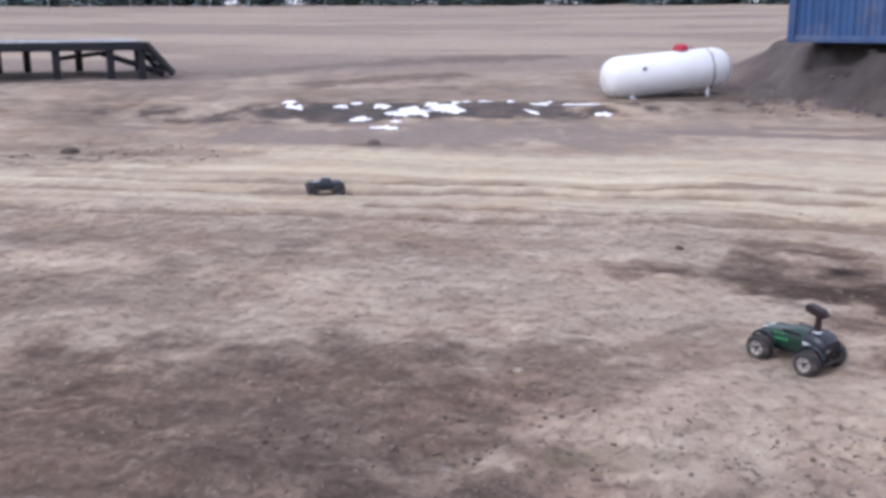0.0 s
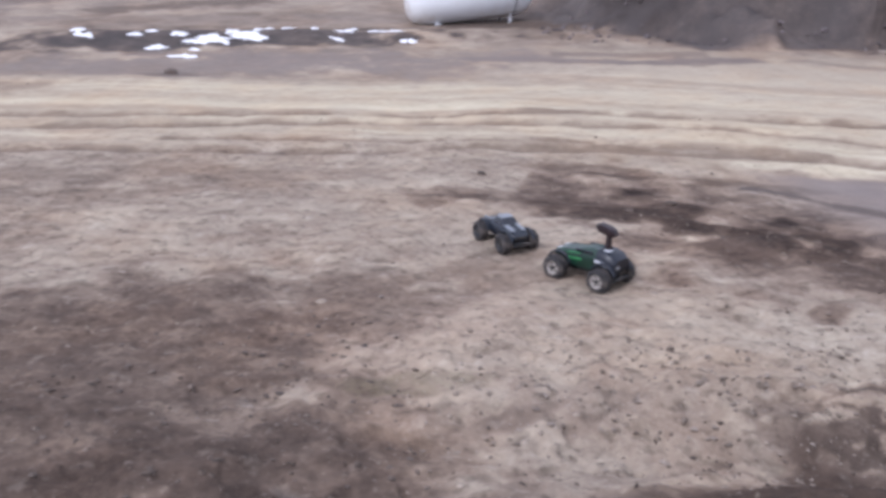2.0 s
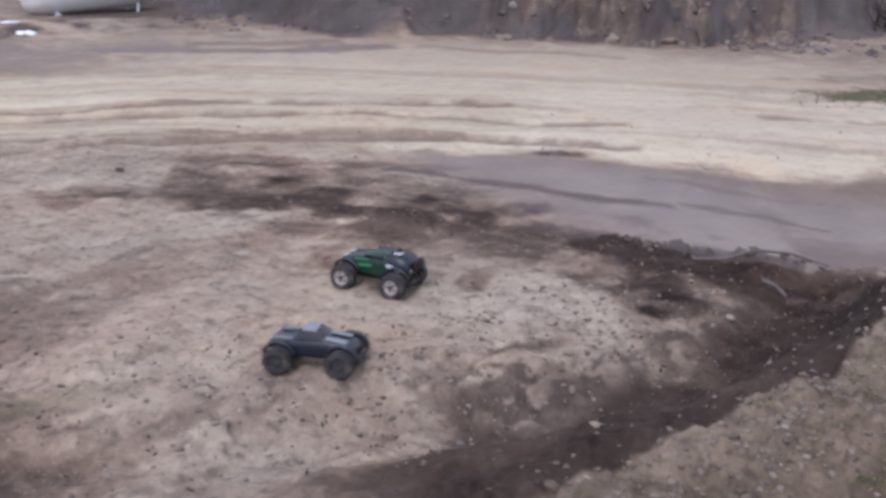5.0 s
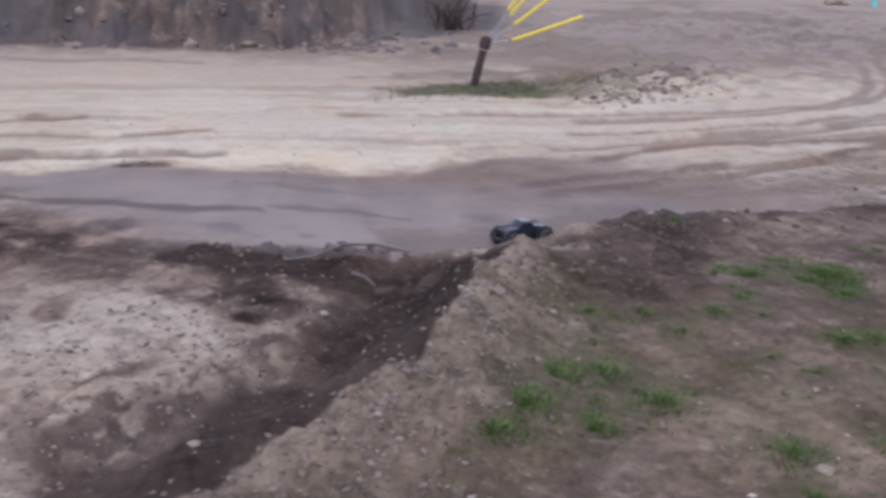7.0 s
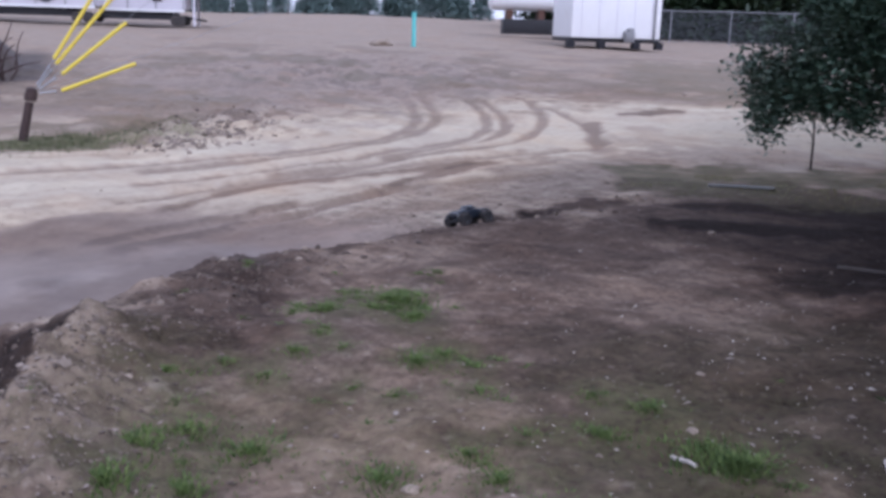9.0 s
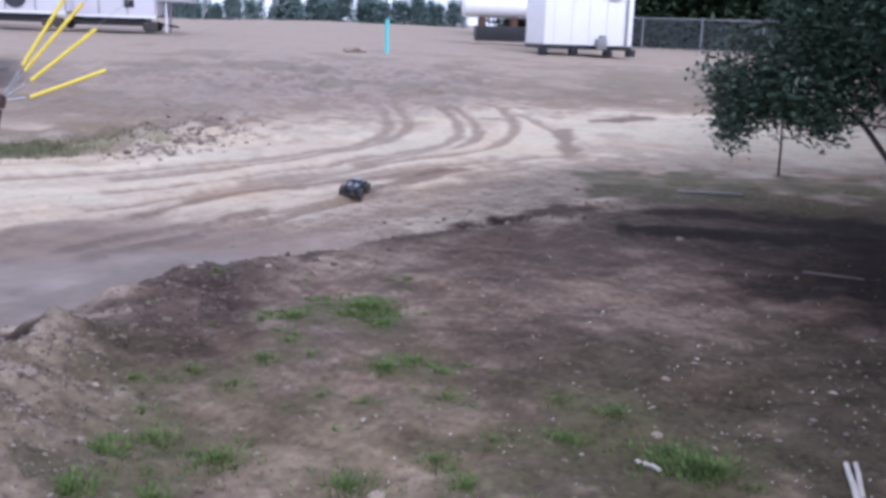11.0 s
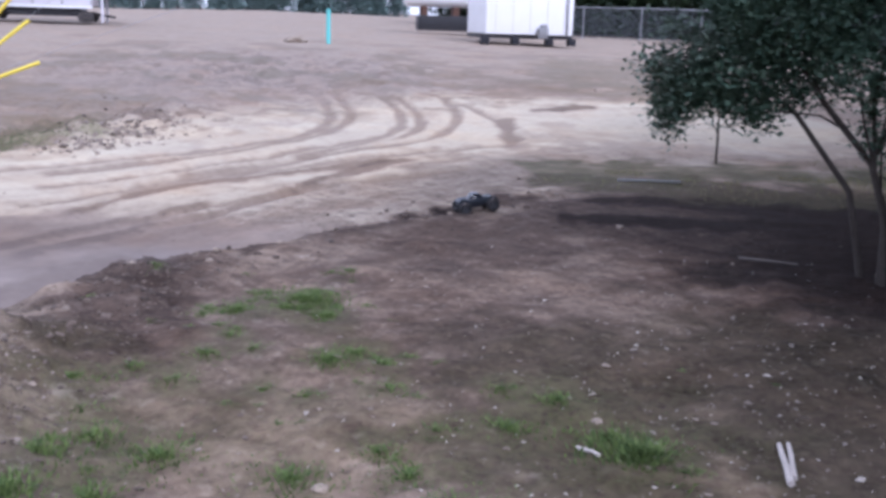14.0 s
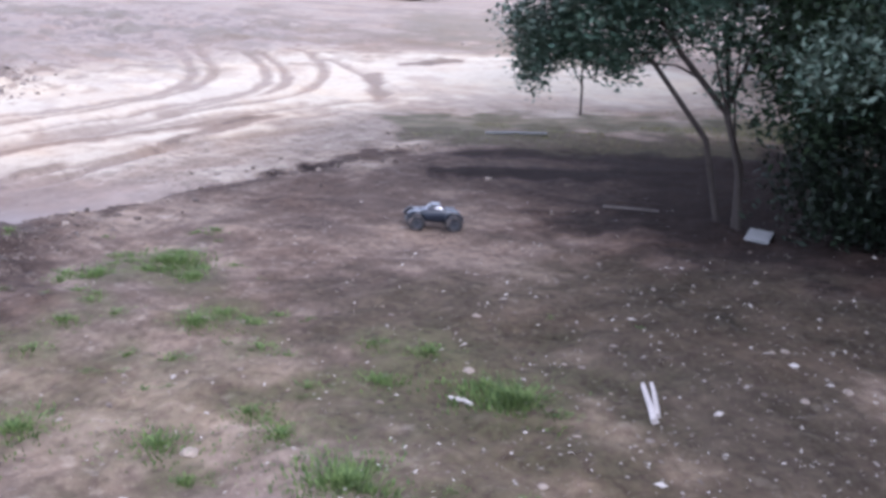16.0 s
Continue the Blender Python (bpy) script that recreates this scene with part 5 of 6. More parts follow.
def plant_far():
    rng = np.random.default_rng(77)

    def spot(az, r):
        a = radians(az)
        x, y = -math.sin(a) * r, math.cos(a) * r
        return x, y, ground_z(x, y)

    near = [wood(rng, 100 + k, h, w, "leaf_dark", 0.26, 110, 18) for k, (h, w) in enumerate(((7.5, 2.6), (6.0, 2.3), (8.5, 3.0)))]
    far = [wood(rng, 120 + k, h, w, "leaf_hazed", 0.42, 60, 16) for k, (h, w) in enumerate(((6.5, 3.2), (4.6, 2.8), (8.0, 3.6)))]
    pine = [conifer(140 + k, h) for k, h in enumerate((3.6, 4.8))]
    used = set()

    def put(stock, k, az, r, grow=1.0):
        x, y, z = spot(az, r)
        ob = stock[k % len(stock)]
        m = pose(x, y, z - 0.1, 0, 0, rng.uniform(0, 360))
        if ob.name in used:
            ob = copy_thing(ob, m)
        else:
            ob.matrix_basis = m
            used.add(ob.name)
        ob.scale = (grow, grow, grow * rng.uniform(0.9, 1.1))

    for k in range(30):                                   # dark wood behind the chain-link fence
        put(near, k, -85.5 - (k % 15) * 1.75 + rng.uniform(-0.7, 0.7), 61 + 6 * (k // 15) + rng.uniform(-1, 4))
    for k in range(9):                                    # hazy row over the crest
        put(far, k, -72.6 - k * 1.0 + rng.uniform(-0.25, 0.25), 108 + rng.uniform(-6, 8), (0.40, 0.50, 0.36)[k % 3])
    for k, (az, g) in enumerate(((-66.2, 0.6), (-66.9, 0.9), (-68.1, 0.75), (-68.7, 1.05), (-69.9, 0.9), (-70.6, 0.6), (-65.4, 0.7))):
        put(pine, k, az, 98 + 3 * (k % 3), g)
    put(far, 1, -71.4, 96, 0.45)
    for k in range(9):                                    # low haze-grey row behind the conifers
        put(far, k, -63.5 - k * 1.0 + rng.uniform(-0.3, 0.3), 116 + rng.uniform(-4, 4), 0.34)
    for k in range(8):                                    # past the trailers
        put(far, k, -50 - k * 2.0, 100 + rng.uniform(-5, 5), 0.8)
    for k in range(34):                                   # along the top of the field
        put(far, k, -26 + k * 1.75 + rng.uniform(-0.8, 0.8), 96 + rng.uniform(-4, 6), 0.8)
    for k in range(7):                                    # unseen trees added beyond the dense ones, for shade
        put(near, k, -113 - k * 6, 22 + rng.uniform(-3, 6), 0.9)


plant_far()

# ---- posts, wires and loose things ----
def guy_anchor():
    t = thing("anchor_post", 13.75, 9.3, "leaning brown anchor post holding four guy wires with yellow guards", "post")
    z0 = ground_z(13.75, 9.3)
    bm = bmesh.new()
    rod(bm, (0, 0, -0.15), (0.10, -0.13, 0.58), 0.072, 0.062, 10)
    part("post", bm, M["post"], t)
    bm = bmesh.new()
    lathe(bm, [(0.0, -0.03), (0.08, -0.03), (0.098, 0.04), (0.075, 0.16), (0.0, 0.19)], 12, pose(0.105, -0.145, 0.63, 8, 8, 0))
    part("post_cap", bm, M["post"], t, "split darker top of the post")
    top = Vector((0.12, -0.16, 0.70))
    for low, high in (((0.26, -0.48, 1.30), (0.61, -1.06, 2.36)), ((0.28, -0.50, 1.22), (0.72, -1.25, 2.24)),
                      ((0.31, -0.57, 1.07), (0.81, -1.40, 1.86)), ((0.31, -0.55, 0.82), (0.86, -1.50, 1.24))):
        a, b = Vector(low) - Vector((0, 0, z0)), Vector(high) - Vector((0, 0, z0))
        far = a + (b - a) * 7
        bm = bmesh.new()
        rod(bm, top, far, 0.004, seg=5)
        wire = part("guy_wire", bm, M["wire"], t, "thin galvanised guy wire")
        bm = bmesh.new()
        rod(bm, a, b, 0.028, seg=10)
        part("guard", bm, M["yellow"], wire, "yellow plastic guy guard")
        bm = bmesh.new()
        rod(bm, top + (a - top) * 0.30, top + (a - top) * 0.78, 0.013, seg=8)
        for f in (0.30, 0.78):
            rod(bm, top + (a - top) * (f - 0.03), top + (a - top) * (f + 0.03), 0.022, seg=8)
        part("turnbuckle", bm, M["wire"], wire, "grey steel turnbuckle")


def marker_post():
    t = thing("marker_post", 37.8, 8.8, "upright turquoise plastic marker post", "post")
    bm = bmesh.new()
    rod(bm, (0, 0, -0.1), (0, 0, 1.2), 0.085, 0.08, 12)
    part("tube", bm, M["cyan"], t)
    bm = bmesh.new()
    lathe(bm, [(0.088, 0), (0.088, 0.04), (0.05, 0.07), (0, 0.075)], 12, pose(0, 0, 1.2))
    part("cap", bm, M["cyan"], t)


def stone_mesh(name, rng, size, material, flat=0.65):
    bm = bmesh.new()
    bmesh.ops.create_icosphere(bm, subdivisions=2, radius=1)
    for v in bm.verts:
        p = v.co.copy()
        v.co = Vector((p.x, p.y * 0.8, p.z * flat)) * size * (1 + 0.45 * noise.noise(p * 1.3 + Vector((rng.uniform(0, 50), 0, 0)) * 0 + Vector((size * 90, 3, 1))))
    return mesh_of(name, bm, material)


def rock(x, y, size, label, material="rock", sink=0.35, turn=0, flat=0.45):
    rng = random.Random(int(x * 1000 + y * 10))
    size *= 0.72
    ob = new("rock", stone_mesh("rock", rng, size, M[material], flat))
    ob.matrix_basis = pose(x, y, ground_z(x, y) + size * flat * (1 - 2 * sink) * 0.6, 0, 0, turn)
    return tagged(ob, label, "rock")


def dry_shrub():
    rng = np.random.default_rng(5)
    t = thing("dry_shrub", 20.9, 14.75, "dead dark twiggy shrub at the foot of the bank", "shrub")
    for k in range(24):
        a = rng.uniform(0, math.tau)
        ln = rng.uniform(0.5, 1.5)
        p = Vector((rng.normal(0, 0.2), rng.normal(0, 0.2), -0.05))
        pts, d = [p.copy()], Vector((math.cos(a) * 0.25, math.sin(a) * 0.25, 1))
        for s in range(4):
            d += Vector(rng.normal(0, 0.35, 3))
            p = p + d.normalized() * ln / 4
            p.z = max(p.z, 0.03)
            pts.append(p.copy())
        bm = bmesh.new()
        tube(bm, pts, [0.03, 0.026, 0.022, 0.016, 0.01], 5)
        part("branch", bm, M["post"], t)


def branch(name, x, y, pts, r0, r1, material, label):
    bm = bmesh.new()
    z = ground_z(x, y)
    world_pts = []
    for px, py, pz in pts:
        world_pts.append((px, py, ground_z(x + px, y + py) - z + pz))
    tube(bm, world_pts, list(np.linspace(r0, r1, len(pts))), 7)
    ob = new(name, mesh_of(name, bm, M[material]))
    ob.matrix_basis = pose(x, y, z)
    return tagged(ob, label, "stick")


guy_anchor()
marker_post()
dry_shrub()
rock(38.0, 10.1, 0.75, "pale boulder beside the turquoise marker post", flat=0.4)
for rx, ry, rs in ((0.22, 5.77, 0.055), (3.24, 4.29, 0.06), (4.34, 3.97, 0.05), (9.95, 2.15, 0.10), (4.22, 0.93, 0.06), (4.88, 2.68, 0.045), (5.24, -0.36, 0.05), (6.1, -0.44, 0.04), (3.96, -0.63, 0.035), (5.56, -2.21, 0.045), (5.52, -2.12, 0.03), (4.99, -2.35, 0.045), (4.9, -2.09, 0.04), (7.84, 2.74, 0.05), (7.34, 3.2, 0.06),
                   (8.3, 2.85, 0.05), (8.9, 2.45, 0.05), (9.6, 2.1, 0.045), (5.7, 4.65, 0.07), (26.1, -0.95, 0.14), (10.48, -0.75, 0.07), (2.62, 3.15, 0.05), (3.1, 4.9, 0.04)):
    rock(rx, ry, rs, "pale stone half sunk in the dirt", turn=rx * 70)
for rx, ry, rs in ((6.5, 8.45, 0.09), (6.3, 8.5, 0.07), (1.98, 9.1, 0.07), (-6.3, 16.1, 0.22), (-1.4, 16.7, 0.2), (3.4, 7.9, 0.07), (2.9, 7.6, 0.06)):
    rock(rx, ry, rs, "dark clod of earth on the ground", "clod", turn=rx * 50, flat=0.5)
branch("forked_stick", 4.80, -1.255, [(0.23, -0.018, 0.02), (0.08, -0.004, 0.03), (-0.08, 0.008, 0.03), (-0.22, 0.018, 0.02)], 0.013, 0.018, "wood_pale", "bleached forked stick lying on the dirt")
branch("forked_stick", 4.84, -1.298, [(0.215, -0.026, 0.02), (0.08, -0.008, 0.03), (-0.08, 0.018, 0.03), (-0.20, 0.032, 0.02)], 0.011, 0.015, "wood_pale", "bleached thin stick beside the forked one")
branch("broken_stick", 5.0, 4.2, [(-0.04, 0.08, 0.05), (0.0, 0.0, 0.04), (0.04, -0.06, 0.01)], 0.016, 0.012, "wood_grey", "short grey broken stick at the end of the trench")
branch("root", 5.2, 4.6, [(-0.42, 0.14, 0.05), (-0.24, 0.02, 0.10), (0.0, -0.02, 0.12), (0.2, -0.16, 0.10), (0.36, -0.36, 0.05)], 0.013, 0.009, "wood_grey", "long bent grey root on the small dirt berm")
branch("stick", 4.86, -0.29, [(0.06, 0.04, 0.012), (0.0, 0.0, 0.018), (-0.02, -0.03, 0.015), (-0.06, -0.07, 0.012)], 0.012, 0.01, "wood_pale", "small curved pale stick on the dirt")
branch("stick", 9.15, -2.0, [(0.05, 0.25, 0.02), (0.0, 0.0, 0.025), (-0.06, -0.25, 0.02)], 0.015, 0.010, "wood_grey", "grey stick lying under the tree")
branch("plank", 13.62, -1.3, [(-0.03, 0.42, 0.02), (0.0, 0.0, 0.03), (0.04, -0.42, 0.02)], 0.02, 0.02, "slab", "long thin grey timber lying in the grass")


def bent_pipe():
    bm = bmesh.new()
    tube(bm, [(-0.16, -0.04, -0.15), (-0.14, -0.04, 0.06), (-0.08, -0.01, 0.20), (0.02, 0.0, 0.26), (0.12, 0.03, 0.22), (0.17, 0.05, 0.10)], [0.035] * 6, 10)
    ob = new("bent_pipe", mesh_of("bent_pipe", bm, M["white"]))
    ob.matrix_basis = pose(15.6, 16.95, ground_z(15.6, 16.95) - 0.09, 0, 0, -40)
    tagged(ob, "bent white plastic pipe sticking out of the bank", "pipe")


bent_pipe()


def paver():
    bm = bmesh.new()
    box(bm, (0, 0, 0), (0.24, 0.20, 0.035), bevel=0.008)
    ob = new("paving_slab", mesh_of("paving_slab", bm, M["slab"]))
    ob.matrix_basis = pose(8.3, -2.93, ground_z(8.3, -2.93) + 0.035, 4, -7, -28)
    tagged(ob, "pale concrete paving slab tilted against the tree foot", "slab")


paver()


def white_patch(x, y, rx, ry, turn, seed):
    """A thin ragged crust that follows the ground."""
    rng = np.random.default_rng(seed)
    c, s = math.cos(radians(turn)), math.sin(radians(turn))
    n, rings = 48, 7
    ph = rng.uniform(0, math.tau, 5)
    bm = bmesh.new()
    a = np.arange(n) * math.tau / n
    f = 1 + 0.25 * np.sin(2 * a + ph[0]) + 0.2 * np.sin(3 * a + ph[1]) + 0.16 * np.sin(5 * a + ph[2]) + 0.12 * np.sin(9 * a + ph[3])
    q = np.arange(rings + 1)[:, None] / rings
    u, v = rx * f * q * np.cos(a), ry * f * q * np.sin(a)
    px, py = u * c - v * s, u * s + v * c
    up = 0.04 * (1 - q ** 3) * (0.55 + 0.9 * fbm((px + x) * 5, (py + y) * 5, 2, seed)) - np.where(q > 0.99, 0.03, 0)
    pz = height(px + x, py + y) + up
    rows = [[bm.verts.new((px[i, k], py[i, k], pz[i, k])) for k in range(n)] for i in range(rings + 1)]
    for p, q in zip(rows[1:], rows[2:]):
        for k in range(n):
            bm.faces.new((p[k], q[k], q[(k + 1) % n], p[(k + 1) % n]))
    bm.faces.new(rows[1])
    for v in rows[0]:
        bm.verts.remove(v)
    ob = new("white_patch", mesh_of("white_patch", bm, M["chalk"]))
    ob.matrix_basis = pose(x, y, 0)
    tagged(ob, "ragged bright white crust lying on dark mud", "white patch", "white patches on the mud")


for k, (px, py, rx, ry) in enumerate(((-3.3, 21.2, 0.16, 0.3), (-1.9, 20.2, 0.28, 0.5), (-1.35, 18.95, 0.34, 0.5), (-0.9, 20.9, 0.6, 0.5), (-0.15, 21.1, 0.42, 0.8), (0.72, 22.1, 0.2, 0.4),
                                      (1.25, 22.0, 0.14, 0.3), (1.85, 21.8, 0.24, 0.35), (2.1, 22.6, 0.2, 0.3), (2.75, 21.6, 0.42, 0.16), (-2.4, 21.3, 0.25, 0.2))):
    white_patch(px, py, rx * 0.75, ry * 0.55, 20 * math.sin(k * 2.1), 200 + k)
shard = random.Random(31)
for k in range(20):
    white_patch(-0.9 + shard.gauss(0, 1.5), 21.0 + shard.gauss(0, 0.55), shard.uniform(0.05, 0.16), shard.uniform(0.08, 0.25), shard.uniform(-30, 30), 240 + k)


# ---- scattered stuff ----
def scatter(name, label, n, material, seed, size, region, flat=(0.45, 0.9)):
    """Angular pebbles or clods strewn over the ground as one mesh."""
    rng = np.random.default_rng(seed)
    bm = bmesh.new()
    bmesh.ops.create_icosphere(bm, subdivisions=1, radius=1)
    bm.verts.ensure_lookup_table()
    unit = np.array([v.co[:] for v in bm.verts])
    tri = np.array([[v.index for v in f.verts] for f in bm.faces])
    bm.free()
    xy = region(rng, n)
    keep = rng.uniform(0, 1, n) > 0.85 * silt(xy[:, 0], xy[:, 1])
    if material != "clod":                                # little pale stone lies on the dark earth
        keep &= rng.uniform(0, 1, n) > 0.80 * step(0.28, 0.16, soil_map(xy[:, 0], xy[:, 1])[0][:, 0])
    xy = xy[keep]
    n = len(xy)
    s = size[0] * np.exp(rng.normal(0, size[1], n))
    s = np.minimum(s, size[0] * 2.3)
    z = height(xy[:, 0], xy[:, 1])
    sh = rng.uniform(0.5, 1.35, (n, 1, 3)) * np.stack([np.ones(n), rng.uniform(0.6, 1, n), rng.uniform(*flat, n)], -1)[:, None, :]
    jit = 1 + rng.uniform(-0.42, 0.42, (n, len(unit), 1))
    a = rng.uniform(0, math.tau, n)
    p = unit[None] * sh * jit * s[:, None, None]
    c, sn = np.cos(a)[:, None], np.sin(a)[:, None]
    x, y = p[..., 0] * c - p[..., 1] * sn, p[..., 0] * sn + p[..., 1] * c
    v = np.stack([x + xy[:, :1], y + xy[:, 1:], p[..., 2] + (z + s * 0.06)[:, None]], -1).reshape(-1, 3)
    f = (tri[None] + (np.arange(n) * len(unit))[:, None, None]).reshape(-1, 3)
    ob = new(name, raw_mesh(name, v.tolist(), f.tolist(), M[material]))
    tagged(ob, label, name.split("_")[0], kind="stuff")


def fan(az0, az1, r0, r1, power=1.0):
    def make(rng, n):
        a = np.radians(rng.uniform(az0, az1, n))
        r = r0 + (r1 - r0) * rng.uniform(0, 1, n) ** power
        return np.stack([-np.sin(a) * r, np.cos(a) * r], -1)
    return make


def strip(points, width):
    def make(rng, n):
        k = rng.integers(0, len(points) - 1, n)
        t = rng.uniform(0, 1, (n, 1))
        p = np.asarray(points, float)
        return p[k] * (1 - t) + p[k + 1] * t + rng.normal(0, width, (n, 2))
    return make


scatter("pebbles", "small pale stones strewn over the dirt", 850, "stone", 301, (0.0085, 0.6), fan(-130, 34, 3.0, 13, 0.8))
scatter("pebbles", "small brown crumbs of earth over the dirt", 1500, "earth", 302, (0.009, 0.5), fan(-130, 34, 3.0, 12, 0.8), (0.3, 0.6))
scatter("clods", "dark clods along the worn trench", 450, "clod", 303, (0.0075, 0.6), strip(TRENCH, 0.24))
scatter("clods", "paler crumbs of earth fallen into the trench", 70, "earth", 321, (0.0075, 0.5), strip(TRENCH[1:], 0.26))
scatter("clods", "crumbled earth on the pale flat beside the trench", 700, "lump", 322, (0.0095, 0.7), strip([(1.0, 4.4), (2.2, 4.3), (3.3, 4.35), (4.3, 4.5), (5.0, 4.7)], 0.36))
scatter("clods", "brown crumbs on the pale flat beside the trench", 500, "earth", 323, (0.009, 0.65), strip([(1.0, 4.2), (2.2, 4.0), (3.3, 3.95), (4.3, 4.1)], 0.32))
scatter("clods", "coarse dark rubble heaped on the small berm", 150, "clod", 324, (0.020, 0.6), strip(BERM, 0.11))
scatter("clods", "paler rubble at the end of the trench", 16, "lump", 325, (0.017, 0.5), strip([(4.7, 4.7), (5.2, 4.6), (5.55, 4.2), (5.7, 3.9)], 0.14))
scatter("clods", "loose clods along the worn rim", 420, "clod", 304, (0.010, 0.6), strip(RIM[3:11], 0.26))
scatter("clods", "scattered dark clods along the edge of the track", 110, "clod", 328, (0.017, 0.6), strip(RIM[10:15], 0.42))
scatter("clods", "loose pale clods on the crest of the ridge", 380, "lump", 326, (0.012, 0.6), strip([(1.8, 2.5), (2.8, 2.55), (3.6, 2.6), (4.6, 2.98), (5.4, 3.3)], 0.15))
scatter("clods", "loose brown clods on the ridge", 1100, "earth", 305, (0.009, 0.65), strip([(1.6, 2.3), (2.6, 2.4), (3.4, 2.5), (4.4, 2.8), (5.4, 3.2)], 0.32))
scatter("clods", "dark clods on the small dirt mound", 450, "clod", 306, (0.013, 0.55), strip([(5.7, 2.7), (6.5, 3.0), (7.3, 3.0), (8.2, 2.9)], 0.25))
scatter("clods", "paler stones on the small dirt mound", 70, "lump", 327, (0.013, 0.5), strip([(5.7, 2.7), (6.5, 3.1), (7.3, 3.1), (8.2, 2.9)], 0.25))
scatter("clods", "broken earth and rubble on the spoil bank", 700, "slate", 307, (0.045, 0.6), fan(-55, -16, 21.2, 25.0))
scatter("clods", "brown blocks of broken earth on the spoil bank", 160, "earth", 331, (0.085, 0.5), fan(-52, -34, 20.8, 23.6), (0.5, 0.9))
scatter("clods", "churned lumps of earth behind the anchor post", 420, "earth", 308, (0.030, 0.6), strip([(14.2, 7.3), (15.4, 7.2), (16.6, 7.1), (18.2, 7.4)], 0.45))
scatter("clods", "dark broken sods behind the anchor post", 55, "clod", 330, (0.026, 0.6), strip([(14.4, 7.2), (16.0, 7.4), (18.4, 8.0), (20.5, 9.0)], 0.55))
scatter("clods", "dark crumbs on the damp earth", 700, "clod", 311, (0.010, 0.6), fan(-8, 22, 3.0, 5.6), (0.3, 0.6))
scatter("clods", "dark crumbs on the flank of the ridge", 450, "clod", 313, (0.009, 0.5), strip([(2.4, 2.1), (3.4, 2.2), (4.4, 2.5), (5.2, 2.9)], 0.3))
scatter("clods", "broken lumps of earth beside the track", 90, "clod", 314, (0.020, 0.6), strip([(-8.0, 15.0), (-6.4, 16.2), (-5.0, 16.4), (-4.0, 15.6)], 0.6))
scatter("gravel", "pale angular chips of stone in the leaf litter", 110, "chip", 329, (0.009, 0.7), strip([(4.1, -0.7), (4.9, -1.6), (5.6, -2.2), (6.8, -2.3)], 0.5), (0.25, 0.6))
scatter("gravel", "pale stones along the edge of the track", 90, "stone", 309, (0.020, 0.6), strip([(8.0, 3.2), (9.4, 2.45), (10.6, 1.5), (11.5, 0.6), (12.5, -0.2)], 0.14))


def litter():
    rng = np.random.default_rng(401)
    n = 3600
    a = np.radians(rng.uniform(-128, -70, n))
    r = rng.uniform(3.2, 9.5, n)
    x, y = -np.sin(a) * r, np.cos(a) * r
    keep = rng.uniform(0, 1, n) < np.clip(0.25 + 0.75 * (-y + 0.6) / 2.5, 0.08, 1) * np.clip((9.5 - r) / 4.5, 0.15, 1)
    x, y = x[keep], y[keep]
    z = height(x, y) + 0.010
    spots = np.stack([x, y, z], -1)
    v, f = leaves(rng, spots, 0.004, 1, 0.012, flat=0.12)
    v2, f2 = leaves(rng, spots[::8] + (0, 0, 0.004), 0.03, 1, 0.026, flat=0.15)
    f = f + [tuple(i + len(v) for i in q) for q in f2]
    v = v + v2
    ob = new("leaf_litter", raw_mesh("leaf_litter", v, f, M["litter"]))
    tagged(ob, "pale dry leaves and wood chips scattered under the trees", "litter", kind="stuff")


litter()


def tuft_mesh(rng, blades, rad, high, material):
    v, f = [], []
    for _ in range(blades):
        a, q = rng.uniform(0, math.tau), rad * min(1.5, abs(rng.normal(0, 0.62)))
        p = Vector((q * math.cos(a), q * math.sin(a), -0.01))
        h = high * rng.uniform(0.45, 1.1) * (1.15 - 0.5 * q / rad)
        lean = Vector((math.cos(a), math.sin(a), 0)) * h * rng.uniform(0.1, 0.8) + Vector((rng.normal(0, 0.3), rng.normal(0, 0.3), 0)) * h
        b = rng.uniform(0, math.tau)
        w = Vector((math.cos(b), math.sin(b), 0)) * 0.0045
        k = len(v)
        mid = p + lean * 0.35 + Vector((0, 0, h * 0.65))
        v += [p - w, p + w, mid + w * 0.8, mid - w * 0.8, p + lean + Vector((0, 0, h))]
        f += [(k, k + 1, k + 2, k + 3), (k + 3, k + 2, k + 4)]
    return raw_mesh("grass_tuft", [tuple(p) for p in v], f, M[material])


